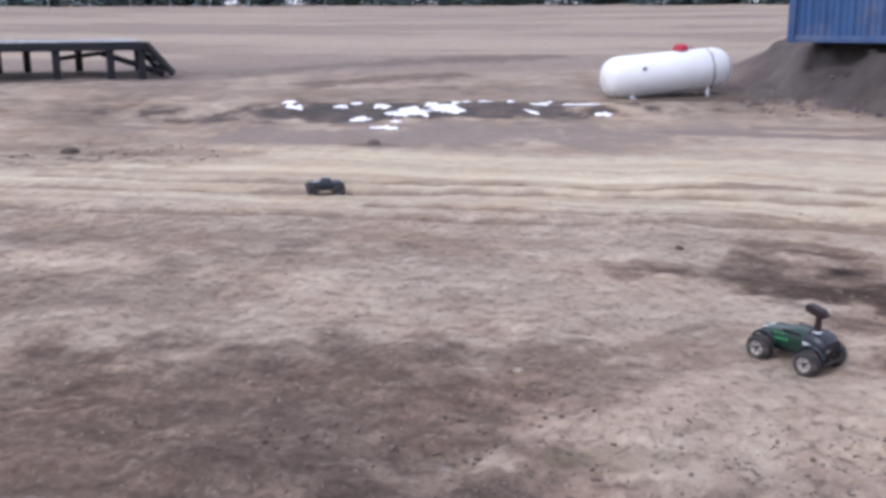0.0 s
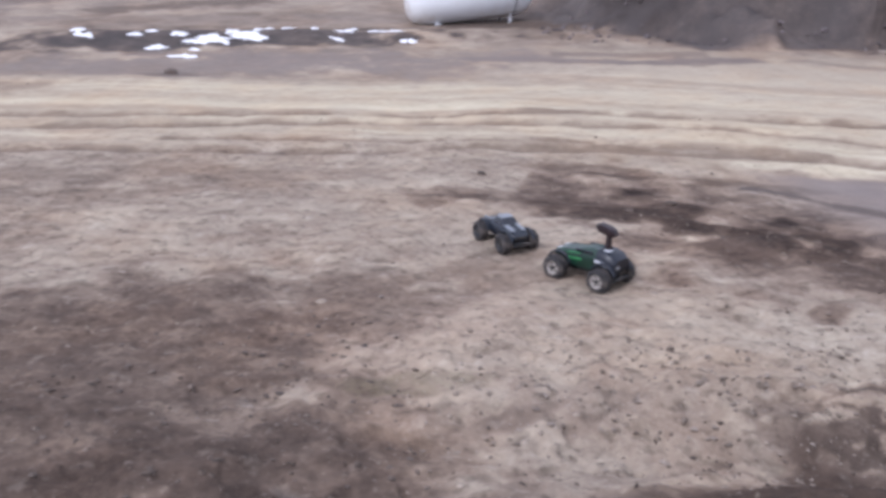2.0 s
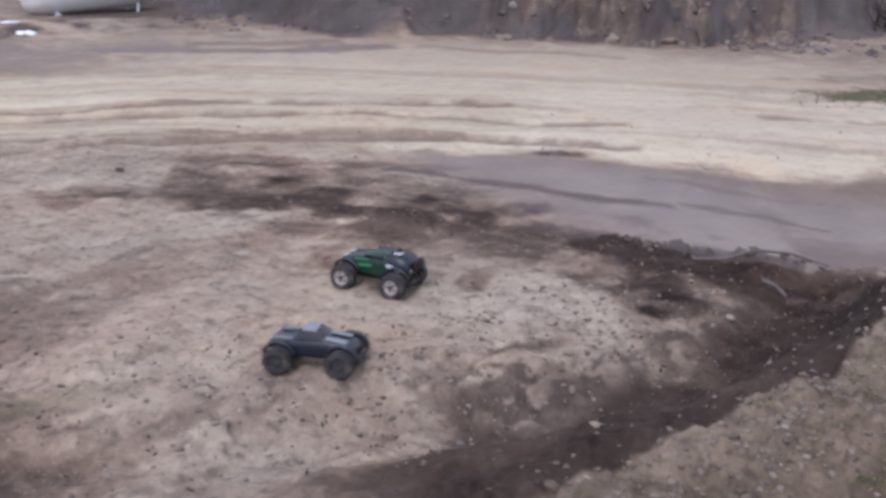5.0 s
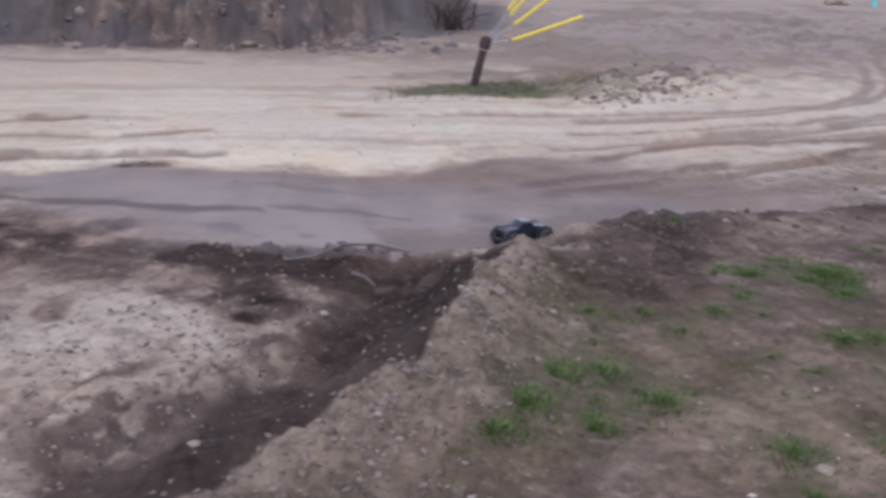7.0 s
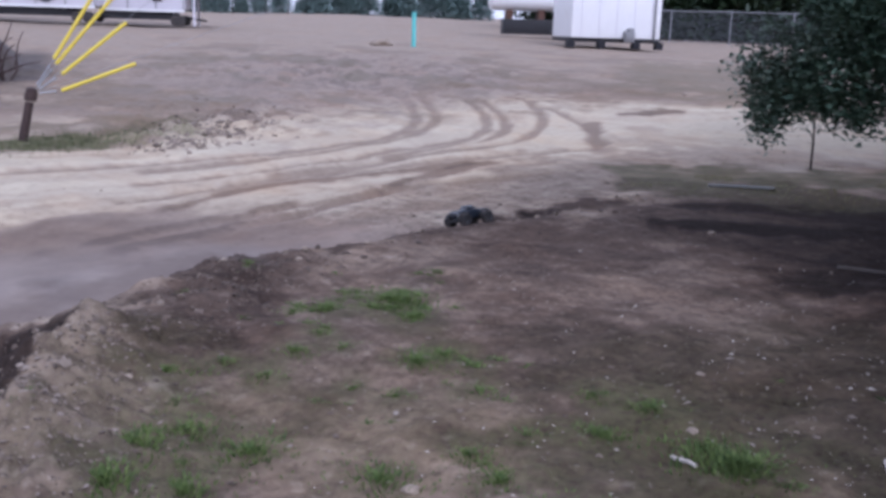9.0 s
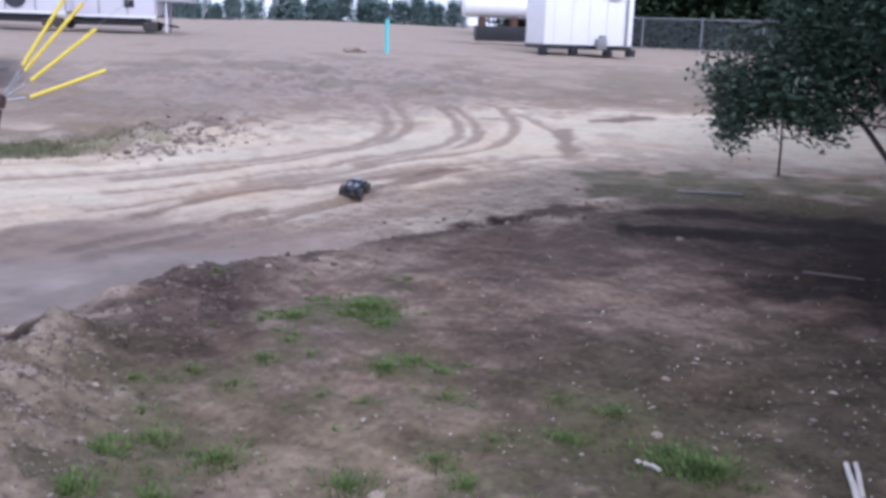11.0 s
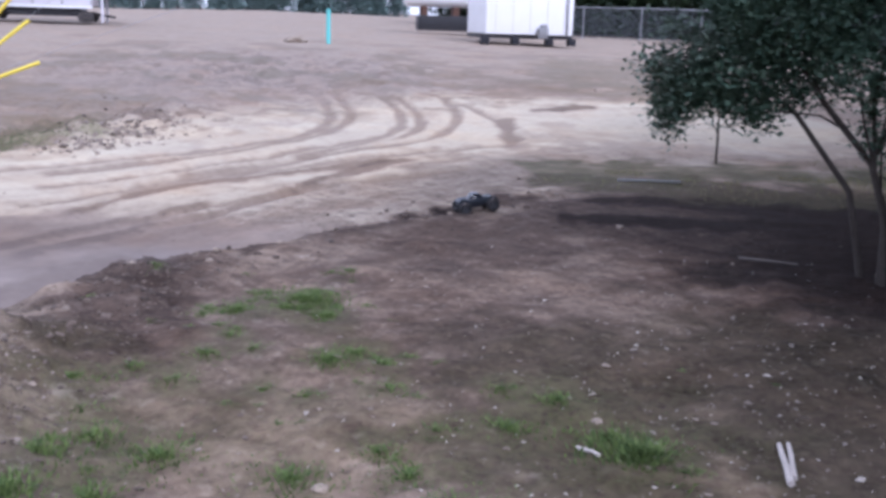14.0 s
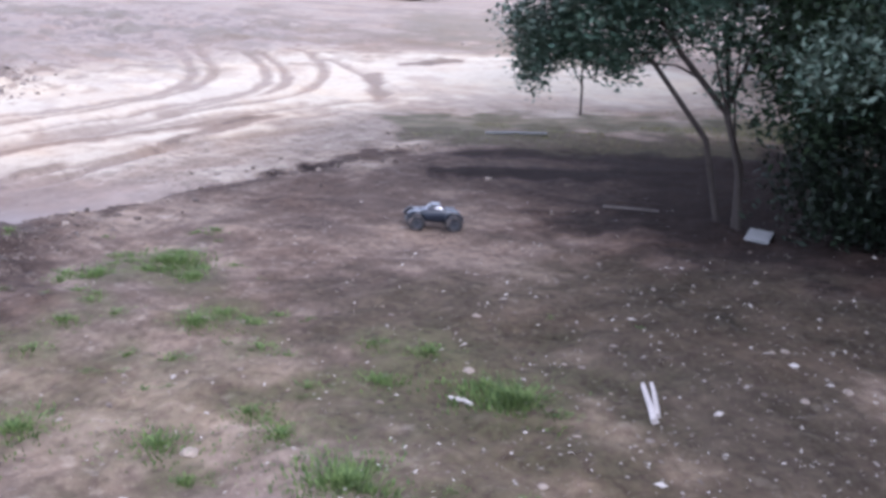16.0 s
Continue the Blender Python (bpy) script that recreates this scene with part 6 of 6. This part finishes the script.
def tufts():
    rng = np.random.default_rng(501)
    stock = [tuft_mesh(rng, n, r, h, "grass") for n, r, h in ((520, 0.24, 0.046), (340, 0.19, 0.042), (1500, 0.36, 0.056), (150, 0.16, 0.036))]

    def put(x, y, k, grow=1.0, label="low tuft of green grass in bare dirt"):
        ob = new("grass_tuft", stock[k])
        ob.matrix_basis = pose(x, y, ground_z(x, y) - 0.005, 0, 0, rng.uniform(0, 360)) @ Matrix.Diagonal((grow, grow, grow, 1))
        tagged(ob, label, "grass", "grass tufts", "stuff")

    for x, y, k in GRASS:
        put(x, y, k, rng.uniform(0.85, 1.1))
    for _ in range(36):
        put(4.9 + rng.normal(0, 0.9), 1.0 + rng.normal(0, 1.0), 3, rng.uniform(0.35, 0.65), "tiny sprout of green grass in bare dirt")
    for _ in range(30):
        q, a = rng.normal(0, 0.55, 2), rng.uniform(0, 1)
        put(6.9 + q[0] * 0.8, 1.9 + q[1] * 0.9, 3, rng.uniform(0.5, 0.9), "sparse green grass in a loose patch")
    verts, faces = [], []
    for _ in range(1700):                                 # thin green grass round the anchor post
        q = rng.normal(0, 1, 2)
        x, y = 14.1 + q[0] * 0.95 + 0.3 * q[1], 8.75 + q[1] * 0.36 - 0.42 * q[0]
        h0, h, b = 0.0, rng.uniform(0.03, 0.09), rng.uniform(0, math.tau)
        dx, dy = rng.normal(0, 0.03, 2)
        k = len(verts)
        verts += [(x - 0.006 * math.cos(b), y - 0.006 * math.sin(b), h0 - 0.01), (x + 0.006 * math.cos(b), y + 0.006 * math.sin(b), h0 - 0.01), (x + dx, y + dy, h0 + h)]
        faces.append((k, k + 1, k + 2))
    at_z = height([p[0] for p in verts], [p[1] for p in verts])
    verts = [(x, y, z + g) for (x, y, z), g in zip(verts, at_z.tolist())]
    tagged(new("thin_grass", raw_mesh("thin_grass", verts, faces, M["olive"])), "thin green grass growing round the anchor post", "grass", kind="stuff")
    v, f = [], []
    for _ in range(7000):                                 # thin yellowing grass along the track's edge
        f = rng.uniform(0, 1)
        x, y = 14.5 + rng.normal(0, 0.75), 0.3 - 6.4 * f ** 0.8
        if value_noise(np.array([x * 1.1]), np.array([y * 0.9]), 91)[0] < 0.05 - 0.25 * f:
            continue
        v.append((x, y))
    spots = np.array(v)
    z = height(spots[:, 0], spots[:, 1])
    verts, faces = [], []
    for (x, y), h0 in zip(spots, z):
        h, b = rng.uniform(0.015, 0.055), rng.uniform(0, math.tau)
        dx, dy = rng.normal(0, 0.03, 2)
        k = len(verts)
        verts += [(x - 0.006 * math.cos(b), y - 0.006 * math.sin(b), h0 - 0.01), (x + 0.006 * math.cos(b), y + 0.006 * math.sin(b), h0 - 0.01), (x + dx, y + dy, h0 + h)]
        faces.append((k, k + 1, k + 2))
    tagged(new("dry_grass", raw_mesh("dry_grass", verts, faces, M["dry"])), "thin yellowing grass along the edge of the track", "grass", kind="stuff")


tufts()

# ---- the two toy trucks ----
def loft(bm, sections):
    """A shell through sections (x, half width low, half width top, z low, z side, z top)."""
    rings = []
    for x, wl, wt, zl, zs, zt in sections:
        pts = [(-wl * 0.96, zl), (-wl, (zl + zs) / 2), (-wl * 0.97, zs), (-wt, zt - (zt - zs) * 0.18), (-wt * 0.82, zt), (wt * 0.82, zt), (wt, zt - (zt - zs) * 0.18), (wl * 0.97, zs), (wl, (zl + zs) / 2), (wl * 0.96, zl)]
        rings.append([bm.verts.new((x, a, b)) for a, b in pts])
    for a, b in zip(rings, rings[1:]):
        for k in range(10):
            bm.faces.new((a[k], a[(k + 1) % 10], b[(k + 1) % 10], b[k]))
    bm.faces.new(rings[0])
    bm.faces.new(rings[-1][::-1])
    bmesh.ops.recalc_face_normals(bm, faces=bm.faces)


def wheel_meshes(radius, width, rim_material):
    bm = bmesh.new()
    h = width / 2
    lathe(bm, [(radius * 0.56, -h * 0.9), (radius * 0.80, -h), (radius * 0.95, -h * 0.72), (radius, -h * 0.3), (radius, h * 0.3), (radius * 0.95, h * 0.72), (radius * 0.80, h), (radius * 0.56, h * 0.9), (radius * 0.5, 0)], 20, pose(0, 0, 0, 90, 0, 0))
    for k in range(20):
        a = k * math.tau / 20
        for s in (-1, 1):
            m = Matrix.Rotation(-a - s * 0.08, 4, "Y") @ Matrix.Translation((0, s * h * 0.42, radius * 0.985)) @ Matrix.Rotation(s * 0.5, 4, "Z")
            box(bm, (0, 0, 0), (radius * 0.14, h * 0.75, radius * 0.13), None)
            bm.verts.ensure_lookup_table()
            bmesh.ops.transform(bm, matrix=m, verts=bm.verts[-8:])
    tyre = mesh_of("tyre", bm, M["rubber"])
    bm = bmesh.new()
    lathe(bm, [(0, -h * 0.55), (radius * 0.5, -h * 0.6), (radius * 0.57, -h * 0.92), (radius * 0.60, -h * 0.9), (radius * 0.58, 0), (radius * 0.60, h * 0.9), (radius * 0.57, h * 0.92), (radius * 0.5, h * 0.6), (0, h * 0.55)], 20, pose(0, 0, 0, 90, 0, 0))
    rim = mesh_of("wheel", bm, M[rim_material])
    bm = bmesh.new()
    for s in (-1, 1):
        rod(bm, (0, 0, 0), (0, s * h * 0.95, 0), radius * 0.16, seg=6)
        for k in range(5):
            a = k * math.tau / 5
            box(bm, (radius * 0.36 * math.cos(a), s * h * 0.66, radius * 0.36 * math.sin(a)), (radius * 0.14, h * 0.2, radius * 0.14))
    hub = mesh_of("hub", bm, M["chassis"])
    return rim, tyre, hub


def toy_truck(name, label, base, track, radius, width, body, dark, rim_material, sections, cabin, slim=1.0):
    t = new(name)
    t.empty_display_size = 0.1
    tagged(t, label, "toy truck")
    zc = radius * 1.05
    bm = bmesh.new()
    box(bm, (0, 0, zc), (base * 0.95, track * 0.32, 0.035), bevel=0.008)
    box(bm, (base * 0.5, 0, zc), (0.09, track * 0.3, 0.05), bevel=0.01)
    box(bm, (-base * 0.5, 0, zc), (0.09, track * 0.3, 0.05), bevel=0.01)
    part("chassis", bm, M["chassis"], t)
    for s, nm in ((1, "front_bumper"), (-1, "rear_bumper")):
        bm = bmesh.new()
        box(bm, (s * (base * 0.5 + 0.072), 0, zc - 0.005), (0.025, track * 0.62, 0.028), bevel=0.008)
        rod(bm, (s * base * 0.5, 0, zc), (s * (base * 0.5 + 0.085), 0, zc), 0.012)
        part(nm, bm, M["chassis"], t)
    rim, tyre, hub = wheel_meshes(radius, width, rim_material)
    wheels = []
    for sx in (1, -1):
        for sy in (1, -1):
            bm = bmesh.new()
            for dx in (-0.03, 0.03):
                rod(bm, (sx * base / 2 + dx, sy * track * 0.12, zc), (sx * base / 2, sy * (track / 2 - width * 0.5), radius), 0.007, seg=6)
            part("suspension_arm", bm, M["chassis"], t)
            bm = bmesh.new()
            rod(bm, (sx * base / 2 - sx * 0.02, sy * track * 0.20, zc + 0.07), (sx * base / 2, sy * (track / 2 - width * 0.75), radius + 0.005), 0.011, seg=8)
            part("shock_absorber", bm, M["shock"], t)
            w = part("wheel", rim, None, t)
            w.location = (sx * base / 2, sy * track / 2, radius)
            part("tyre", tyre, None, w)
            part("hub", hub, None, w)
            wheels.append(w)
    bm = bmesh.new()
    loft(bm, [(x, a * slim, b * slim, *z) for x, a, b, *z in sections])
    shell = part("body_shell", bm, M[body], t)
    bm = bmesh.new()
    loft(bm, [(x, a * slim, b * slim, *z) for x, a, b, *z in cabin])
    part("cabin", bm, M[dark], shell, "dark cabin with tinted windows")
    return t, shell, wheels


def green_truck():
    t, shell, wheels = toy_truck("green_toy_truck", "green and navy radio-controlled toy truck with a camera mast", 0.345, 0.285, 0.079, 0.080,
                                 "truck_green", "truck_dark", "rim",
                                 [(0.245, 0.050, 0.038, 0.135, 0.150, 0.160), (0.225, 0.075, 0.060, 0.125, 0.162, 0.182), (0.15, 0.088, 0.072, 0.115, 0.178, 0.202), (0.07, 0.094, 0.078, 0.11, 0.185, 0.216), (0.0, 0.096, 0.076, 0.11, 0.192, 0.240), (-0.06, 0.096, 0.076, 0.11, 0.192, 0.248),
                                  (-0.10, 0.096, 0.076, 0.11, 0.192, 0.248)],
                                 [(-0.098, 0.098, 0.078, 0.11, 0.194, 0.251), (-0.16, 0.102, 0.080, 0.11, 0.198, 0.249), (-0.215, 0.098, 0.076, 0.12, 0.198, 0.236), (-0.245, 0.082, 0.062, 0.135, 0.188, 0.208)])
    for s in (-1, 1):
        bm = bmesh.new()
        box(bm, (-0.150, s * 0.1015, 0.178), (0.100, 0.006, 0.020), pose(0, 0, 0, 0, -8, 0), bevel=0.0015)
        part("side_decal", bm, M["decal"], shell, "white side stripe")
        bm = bmesh.new()
        box(bm, (0.212, s * 0.040, 0.184), (0.04, 0.030, 0.010), pose(0, 0, 0, 0, 22, 0), bevel=0.003)
        part("headlight", bm, M["decal"], shell, "white headlight panel")
        bm = bmesh.new()
        box(bm, (-0.01, s * 0.086, 0.216), (0.13, 0.006, 0.034), pose(0, 0, 0, -s * 26, 0, 0), bevel=0.002)
        part("side_window", bm, M["dark_glass"], shell, "dark side window")
        for sx in (1, -1):
            bm = bmesh.new()
            pts = [(sx * 0.172 + 0.090 * math.cos(a), s * 0.104, 0.090 + 0.090 * math.sin(a)) for a in np.linspace(0.35, math.pi - 0.35, 9)]
            tube(bm, pts, [0.010] * 9, 6)
            part("wheel_arch", bm, M["truck_dark"], shell)
        bm = bmesh.new()
        box(bm, (0.06, s * 0.0955, 0.160), (0.11, 0.005, 0.016), pose(0, 0, 0, 0, 6, 0), bevel=0.0015)
        part("side_stripe", bm, M["stripe"], shell, "bright green side stripe")
        bm = bmesh.new()
        box(bm, (0.075, s * 0.088, 0.192), (0.10, 0.006, 0.012), pose(0, 0, 0, -s * 30, 7, 0), bevel=0.0015)
        part("bonnet_stripe", bm, M["stripe"], shell, "thin bright green stripe")
    bm = bmesh.new()
    box(bm, (-0.15, 0.03, 0.252), (0.05, 0.05, 0.004), bevel=0.0015)
    part("roof_decal", bm, M["decal"], shell, "white roof marking")
    bm = bmesh.new()
    lathe(bm, [(0, 0), (0.022, 0), (0.022, 0.006), (0.012, 0.008), (0.012, 0.003), (0, 0.003)], 16, pose(-0.236, 0.045, 0.172, 0, -75, 0))
    part("tail_decal", bm, M["decal"], shell, "round white tail marking")
    mast = part("camera_mast", bmesh.new(), M["mast"], t, "dark mast with a small camera head")
    bm = bmesh.new()
    rod(bm, (0, 0, -0.01), (0, 0, 0.115), 0.023, 0.019, 10)
    rod(bm, (0, 0, -0.012), (0, 0, 0.02), 0.034, 0.028, 12)
    mast.data = mesh_of("camera_mast", bm, M["mast"])
    mast.location = (-0.13, 0, 0.245)
    bm = bmesh.new()
    box(bm, (0.022, 0, 0.132), (0.115, 0.066, 0.056), pose(0, 0, 0, 0, -12, 0), bevel=0.014)
    box(bm, (-0.028, 0, 0.118), (0.05, 0.05, 0.05), pose(0, 0, 0, 0, 30, 0), bevel=0.012)
    part("camera_head", bm, M["mast"], mast)
    bm = bmesh.new()
    rod(bm, (0.07, 0, 0.136), (0.092, 0, 0.140), 0.020, seg=14)
    part("lens", bm, M["black"], mast, "black camera lens")
    return t, wheels, mast


def blue_truck():
    t, shell, wheels = toy_truck("blue_toy_truck", "dusty slate-blue radio-controlled toy monster truck with dark rims", 0.33, 0.24, 0.072, 0.072,
                                 "truck_blue", "dark_glass", "rim_dark",
                                 [(0.225, 0.07, 0.055, 0.10, 0.12, 0.13), (0.20, 0.09, 0.075, 0.095, 0.135, 0.15), (0.10, 0.098, 0.085, 0.09, 0.15, 0.168), (0.0, 0.10, 0.085, 0.09, 0.155, 0.172), (-0.10, 0.10, 0.09, 0.09, 0.155, 0.168), (-0.20, 0.096, 0.085, 0.10, 0.155, 0.165), (-0.225, 0.08, 0.07, 0.11, 0.145, 0.155)],
                                 [(0.085, 0.082, 0.075, 0.16, 0.165, 0.170), (0.035, 0.083, 0.062, 0.16, 0.175, 0.215), (-0.045, 0.083, 0.062, 0.16, 0.178, 0.218), (-0.095, 0.082, 0.07, 0.16, 0.167, 0.172)], 0.86)
    bm = bmesh.new()
    loft(bm, [(0.03, 0.054, 0.050, 0.214, 0.217, 0.222), (-0.045, 0.054, 0.050, 0.217, 0.22, 0.226)])
    part("roof_panel", bm, M["pale_shell"], shell, "pale roof panel")
    for s in (-1, 1):
        bm = bmesh.new()
        box(bm, (0.12, s * 0.046, 0.170), (0.13, 0.04, 0.006), pose(0, 0, 0, -s * 6, 8, 0), bevel=0.002)
        part("hood_panel", bm, M["pale_shell"], shell, "pale hood panel")
        bm = bmesh.new()
        for sx in (1, -1):
            arch = bmesh.new()
            pts = [(sx * 0.165 + 0.086 * math.cos(a), s * 0.094, 0.078 + 0.083 * math.sin(a)) for a in np.linspace(0.3, math.pi - 0.3, 9)]
            tube(arch, pts, [0.010] * 9, 6)
            part("wheel_arch", arch, M["truck_blue"], shell)
        box(bm, (-0.15, s * 0.062, 0.172), (0.10, 0.014, 0.018), bevel=0.004)
        part("bed_rail", bm, M["pale_shell"], shell, "pale bed rail")
    bm = bmesh.new()
    box(bm, (0.222, 0, 0.122), (0.012, 0.11, 0.018), bevel=0.003)
    part("grille", bm, M["chassis"], shell)
    return t, wheels


GREEN, GREEN_WHEELS, MAST = green_truck()
BLUE, BLUE_WHEELS = blue_truck()
BLUE.scale = (0.97, 0.97, 0.97)

# seconds, x, y, heading in degrees, lift over the ground, nose up in degrees
BLUE_ROWS = [
    (0.0, -1.67, 12.2, 188, 0, 0), (0.2, -2.01, 11.85, 215, 0, 0), (0.5, -2.22, 11.1, 268, 0, 0), (0.8, -1.92, 10.57, 302, 0, 0), (1.0, -1.5, 10.0, 310, 0, 0), (1.2, -0.87, 9.42, 317, 0, 0),
    (1.4, -0.31, 8.89, 317, 0, 0), (1.6, 0.31, 8.24, 315, 0, 0), (1.8, 0.99, 7.56, 302, 0, 0), (2.0, 1.68, 6.72, 284, 0, 0), (2.2, 1.86, 6.42, 300, 0.02, -10), (2.4, 1.83, 6.1, 285, 0, 0),
    (2.6, 1.92, 5.84, 262, 0, 0), (2.7, 2.01, 5.78, 245, 0, 0), (2.9, 2.22, 5.43, 190, 0, 0), (3.0, 2.31, 5.39, 175, 0, 0), (3.2, 2.36, 5.09, 164, 0, 0), (3.4, 2.54, 5.05, 161, 0, 0),
    (3.5, 2.42, 5.07, 161, 0, 0), (3.7, 2.44, 5.08, 160, 0, 0), (4.1, 1.85, 5.0, 178, 0, 0), (4.5, 1.5, 4.75, 230, 0, 0), (4.9, 1.6, 4.32, 300, 0, 0), (5.3, 2.3, 4.2, 365, 0, 0),
    (5.6, 3.15, 4.55, 382, 0, 0), (5.8, 3.82, 4.92, 390, 0, 0), (5.9, 3.98, 5.1, 394, 0, 0), (6.0, 4.1, 5.15, 393, 0, 0), (6.1, 4.28, 5.0, 380, 0, 3), (6.2, 4.56, 4.9, 376, 0.02, 5),
    (6.3, 4.91, 4.81, 374, 0.05, 8), (6.5, 5.62, 4.74, 376, 0.06, 6), (6.6, 5.98, 4.76, 366, 0.06, 0), (6.7, 6.3, 4.72, 350, 0.03, -4), (6.9, 6.75, 4.35, 335, 0, 0), (7.1, 7.2, 3.95, 338, 0, 0),
    (7.3, 7.8, 3.58, 330, 0, 0), (7.5, 8.36, 3.1, 325, 0, 0), (7.7, 8.75, 2.8, 335, 0, 0), (7.9, 9.15, 2.52, 350, 0, 0), (8.1, 9.42, 2.34, 350, 0, 0), (8.3, 9.52, 2.4, 335, 0, 0), (8.6, 9.8, 2.26, 330, 0, 0), (9.0, 10.4, 1.78, 322, 0, 0), (9.2, 10.75, 1.2, 340, 0, 4),
    (9.4, 11.12, 0.95, 375, 0, 14), (9.6, 11.75, 1.05, 395, 0.02, 12), (9.7, 12.0, 1.23, 410, 0, 6), (10.3, 12.6, 2.3, 465, 0, 0), (10.9, 12.6, 3.3, 530, 0, 0), (11.4, 11.6, 2.95, 575, 0, 0),
    (11.8, 10.15, 2.32, 562, 0, 3), (12.2, 10.02, 2.25, 552, 0, 4), (12.8, 9.98, 2.22, 552, 0, 4), (13.1, 10.0, 2.2, 585, 0, 3), (13.3, 10.05, 2.12, 645, 0.0, 0), (13.5, 10.2, 1.95, 665, 0, 0),
    (13.7, 10.6, 1.45, 662, 0, 4), (13.9, 11.0, 0.98, 655, 0, 6), (14.0, 10.95, 0.8, 653, 0, 3), (14.2, 11.1, 0.43, 655, 0, 0), (14.4, 11.2, 0.05, 640, 0, 0), (14.6, 11.1, -0.15, 618, 0, 0),
    (14.8, 10.75, -0.36, 605, 0, 0), (15.0, 10.6, -0.75, 600, 0.02, 4), (15.2, 10.51, -1.02, 592, 0.02, 0), (15.4, 9.74, -1.05, 545, 0, 0), (15.5, 9.44, -0.97, 518, 0, 0), (15.6, 9.3, -0.84, 500, 0, 0),
    (15.8, 9.17, -0.46, 482, 0, 0), (15.9, 8.9, -0.31, 470, 0, 0), (16.0, 8.3, -0.12, 456, 0, 0)]
GREEN_ROWS = [(0.0, 2.0, 5.99, 127), (2.1, 2.0, 5.99, 127), (2.3, 2.12, 5.85, 127), (2.5, 2.30, 5.72, 127), (2.8, 2.46, 5.48, 125), (3.1, 2.57, 5.36, 124), (3.5, 2.64, 5.29, 124), (16.0, 2.64, 5.29, 124)]
MAST_ROWS = [(0.0, 0, 0), (2.1, 0, 0), (2.25, 0, 25), (2.4, 5, 58), (2.6, 15, 72), (2.75, 65, 40), (2.9, 60, -25), (3.0, 15, -72), (3.2, 0, -65), (3.4, 0, -100), (3.6, 0, -128), (16.0, 0, -128)]   # seconds, sideways and fore-and-aft lean


def stand(x, y, heading, base, track, lift=0.0, nose=0.0):
    """The pose of a truck whose wheels touch the ground at x, y."""
    c, s = math.cos(radians(heading)), math.sin(radians(heading))
    fx, fy, rx, ry = c * base / 2, s * base / 2, s * track / 2, -c * track / 2
    corners = [(a, b) for a in (1, -1) for b in (1, -1)]
    z = dict(zip(corners, height([x + a * fx + b * rx for a, b in corners], [y + a * fy + b * ry for a, b in corners]).tolist()))
    mean = sum(z.values()) / 4
    pitch = math.degrees(math.atan2((z[1, 1] + z[1, -1] - z[-1, 1] - z[-1, -1]) / 2, base))
    roll = math.degrees(math.atan2((z[1, -1] + z[-1, -1] - z[1, 1] - z[-1, 1]) / 2, track))
    return pose(x, y, mean + lift, 0, 0, heading) @ pose(0, 0, 0, 0, -(pitch * 0.8 + nose), 0) @ pose(0, 0, 0, roll * 0.8, 0, 0)


def motions():
    times = np.arange(0, 16.001, 1 / 15)
    b = np.array(BLUE_ROWS)
    fine = np.arange(0, 16.001, 1 / 30)
    cols = []
    for k in range(1, 6):
        raw = np.interp(fine, b[:, 0], b[:, k])
        cols.append(np.convolve(np.pad(raw, 3, mode="edge"), np.array((1, 2, 3, 4, 3, 2, 1)) / 16, mode="valid"))
    walk(BLUE, [(t, stand(*(np.interp(t, fine, c) for c in cols[:3]), 0.320, 0.233, np.interp(t, fine, cols[3]), np.interp(t, fine, cols[4]))) for t in times])
    dx, dy = np.diff(cols[0], prepend=cols[0][0]), np.diff(cols[1], prepend=cols[1][0])
    ahead = dx * np.cos(np.radians(cols[2])) + dy * np.sin(np.radians(cols[2]))
    spin = np.cumsum(np.clip(np.degrees(ahead / 0.070), -80, 80))
    for w in BLUE_WHEELS:
        x, y, z = w.location
        walk(w, [(t, pose(x, y, z, 0, a, 0)) for t, a in zip(fine, spin)])
    walk(GREEN, [(t, stand(x, y, h, 0.345, 0.29)) for t, x, y, h in GREEN_ROWS])
    walk(MAST, [(t, pose(-0.13, 0, 0.245, side, a, 0)) for t, side, a in MAST_ROWS])


motions()
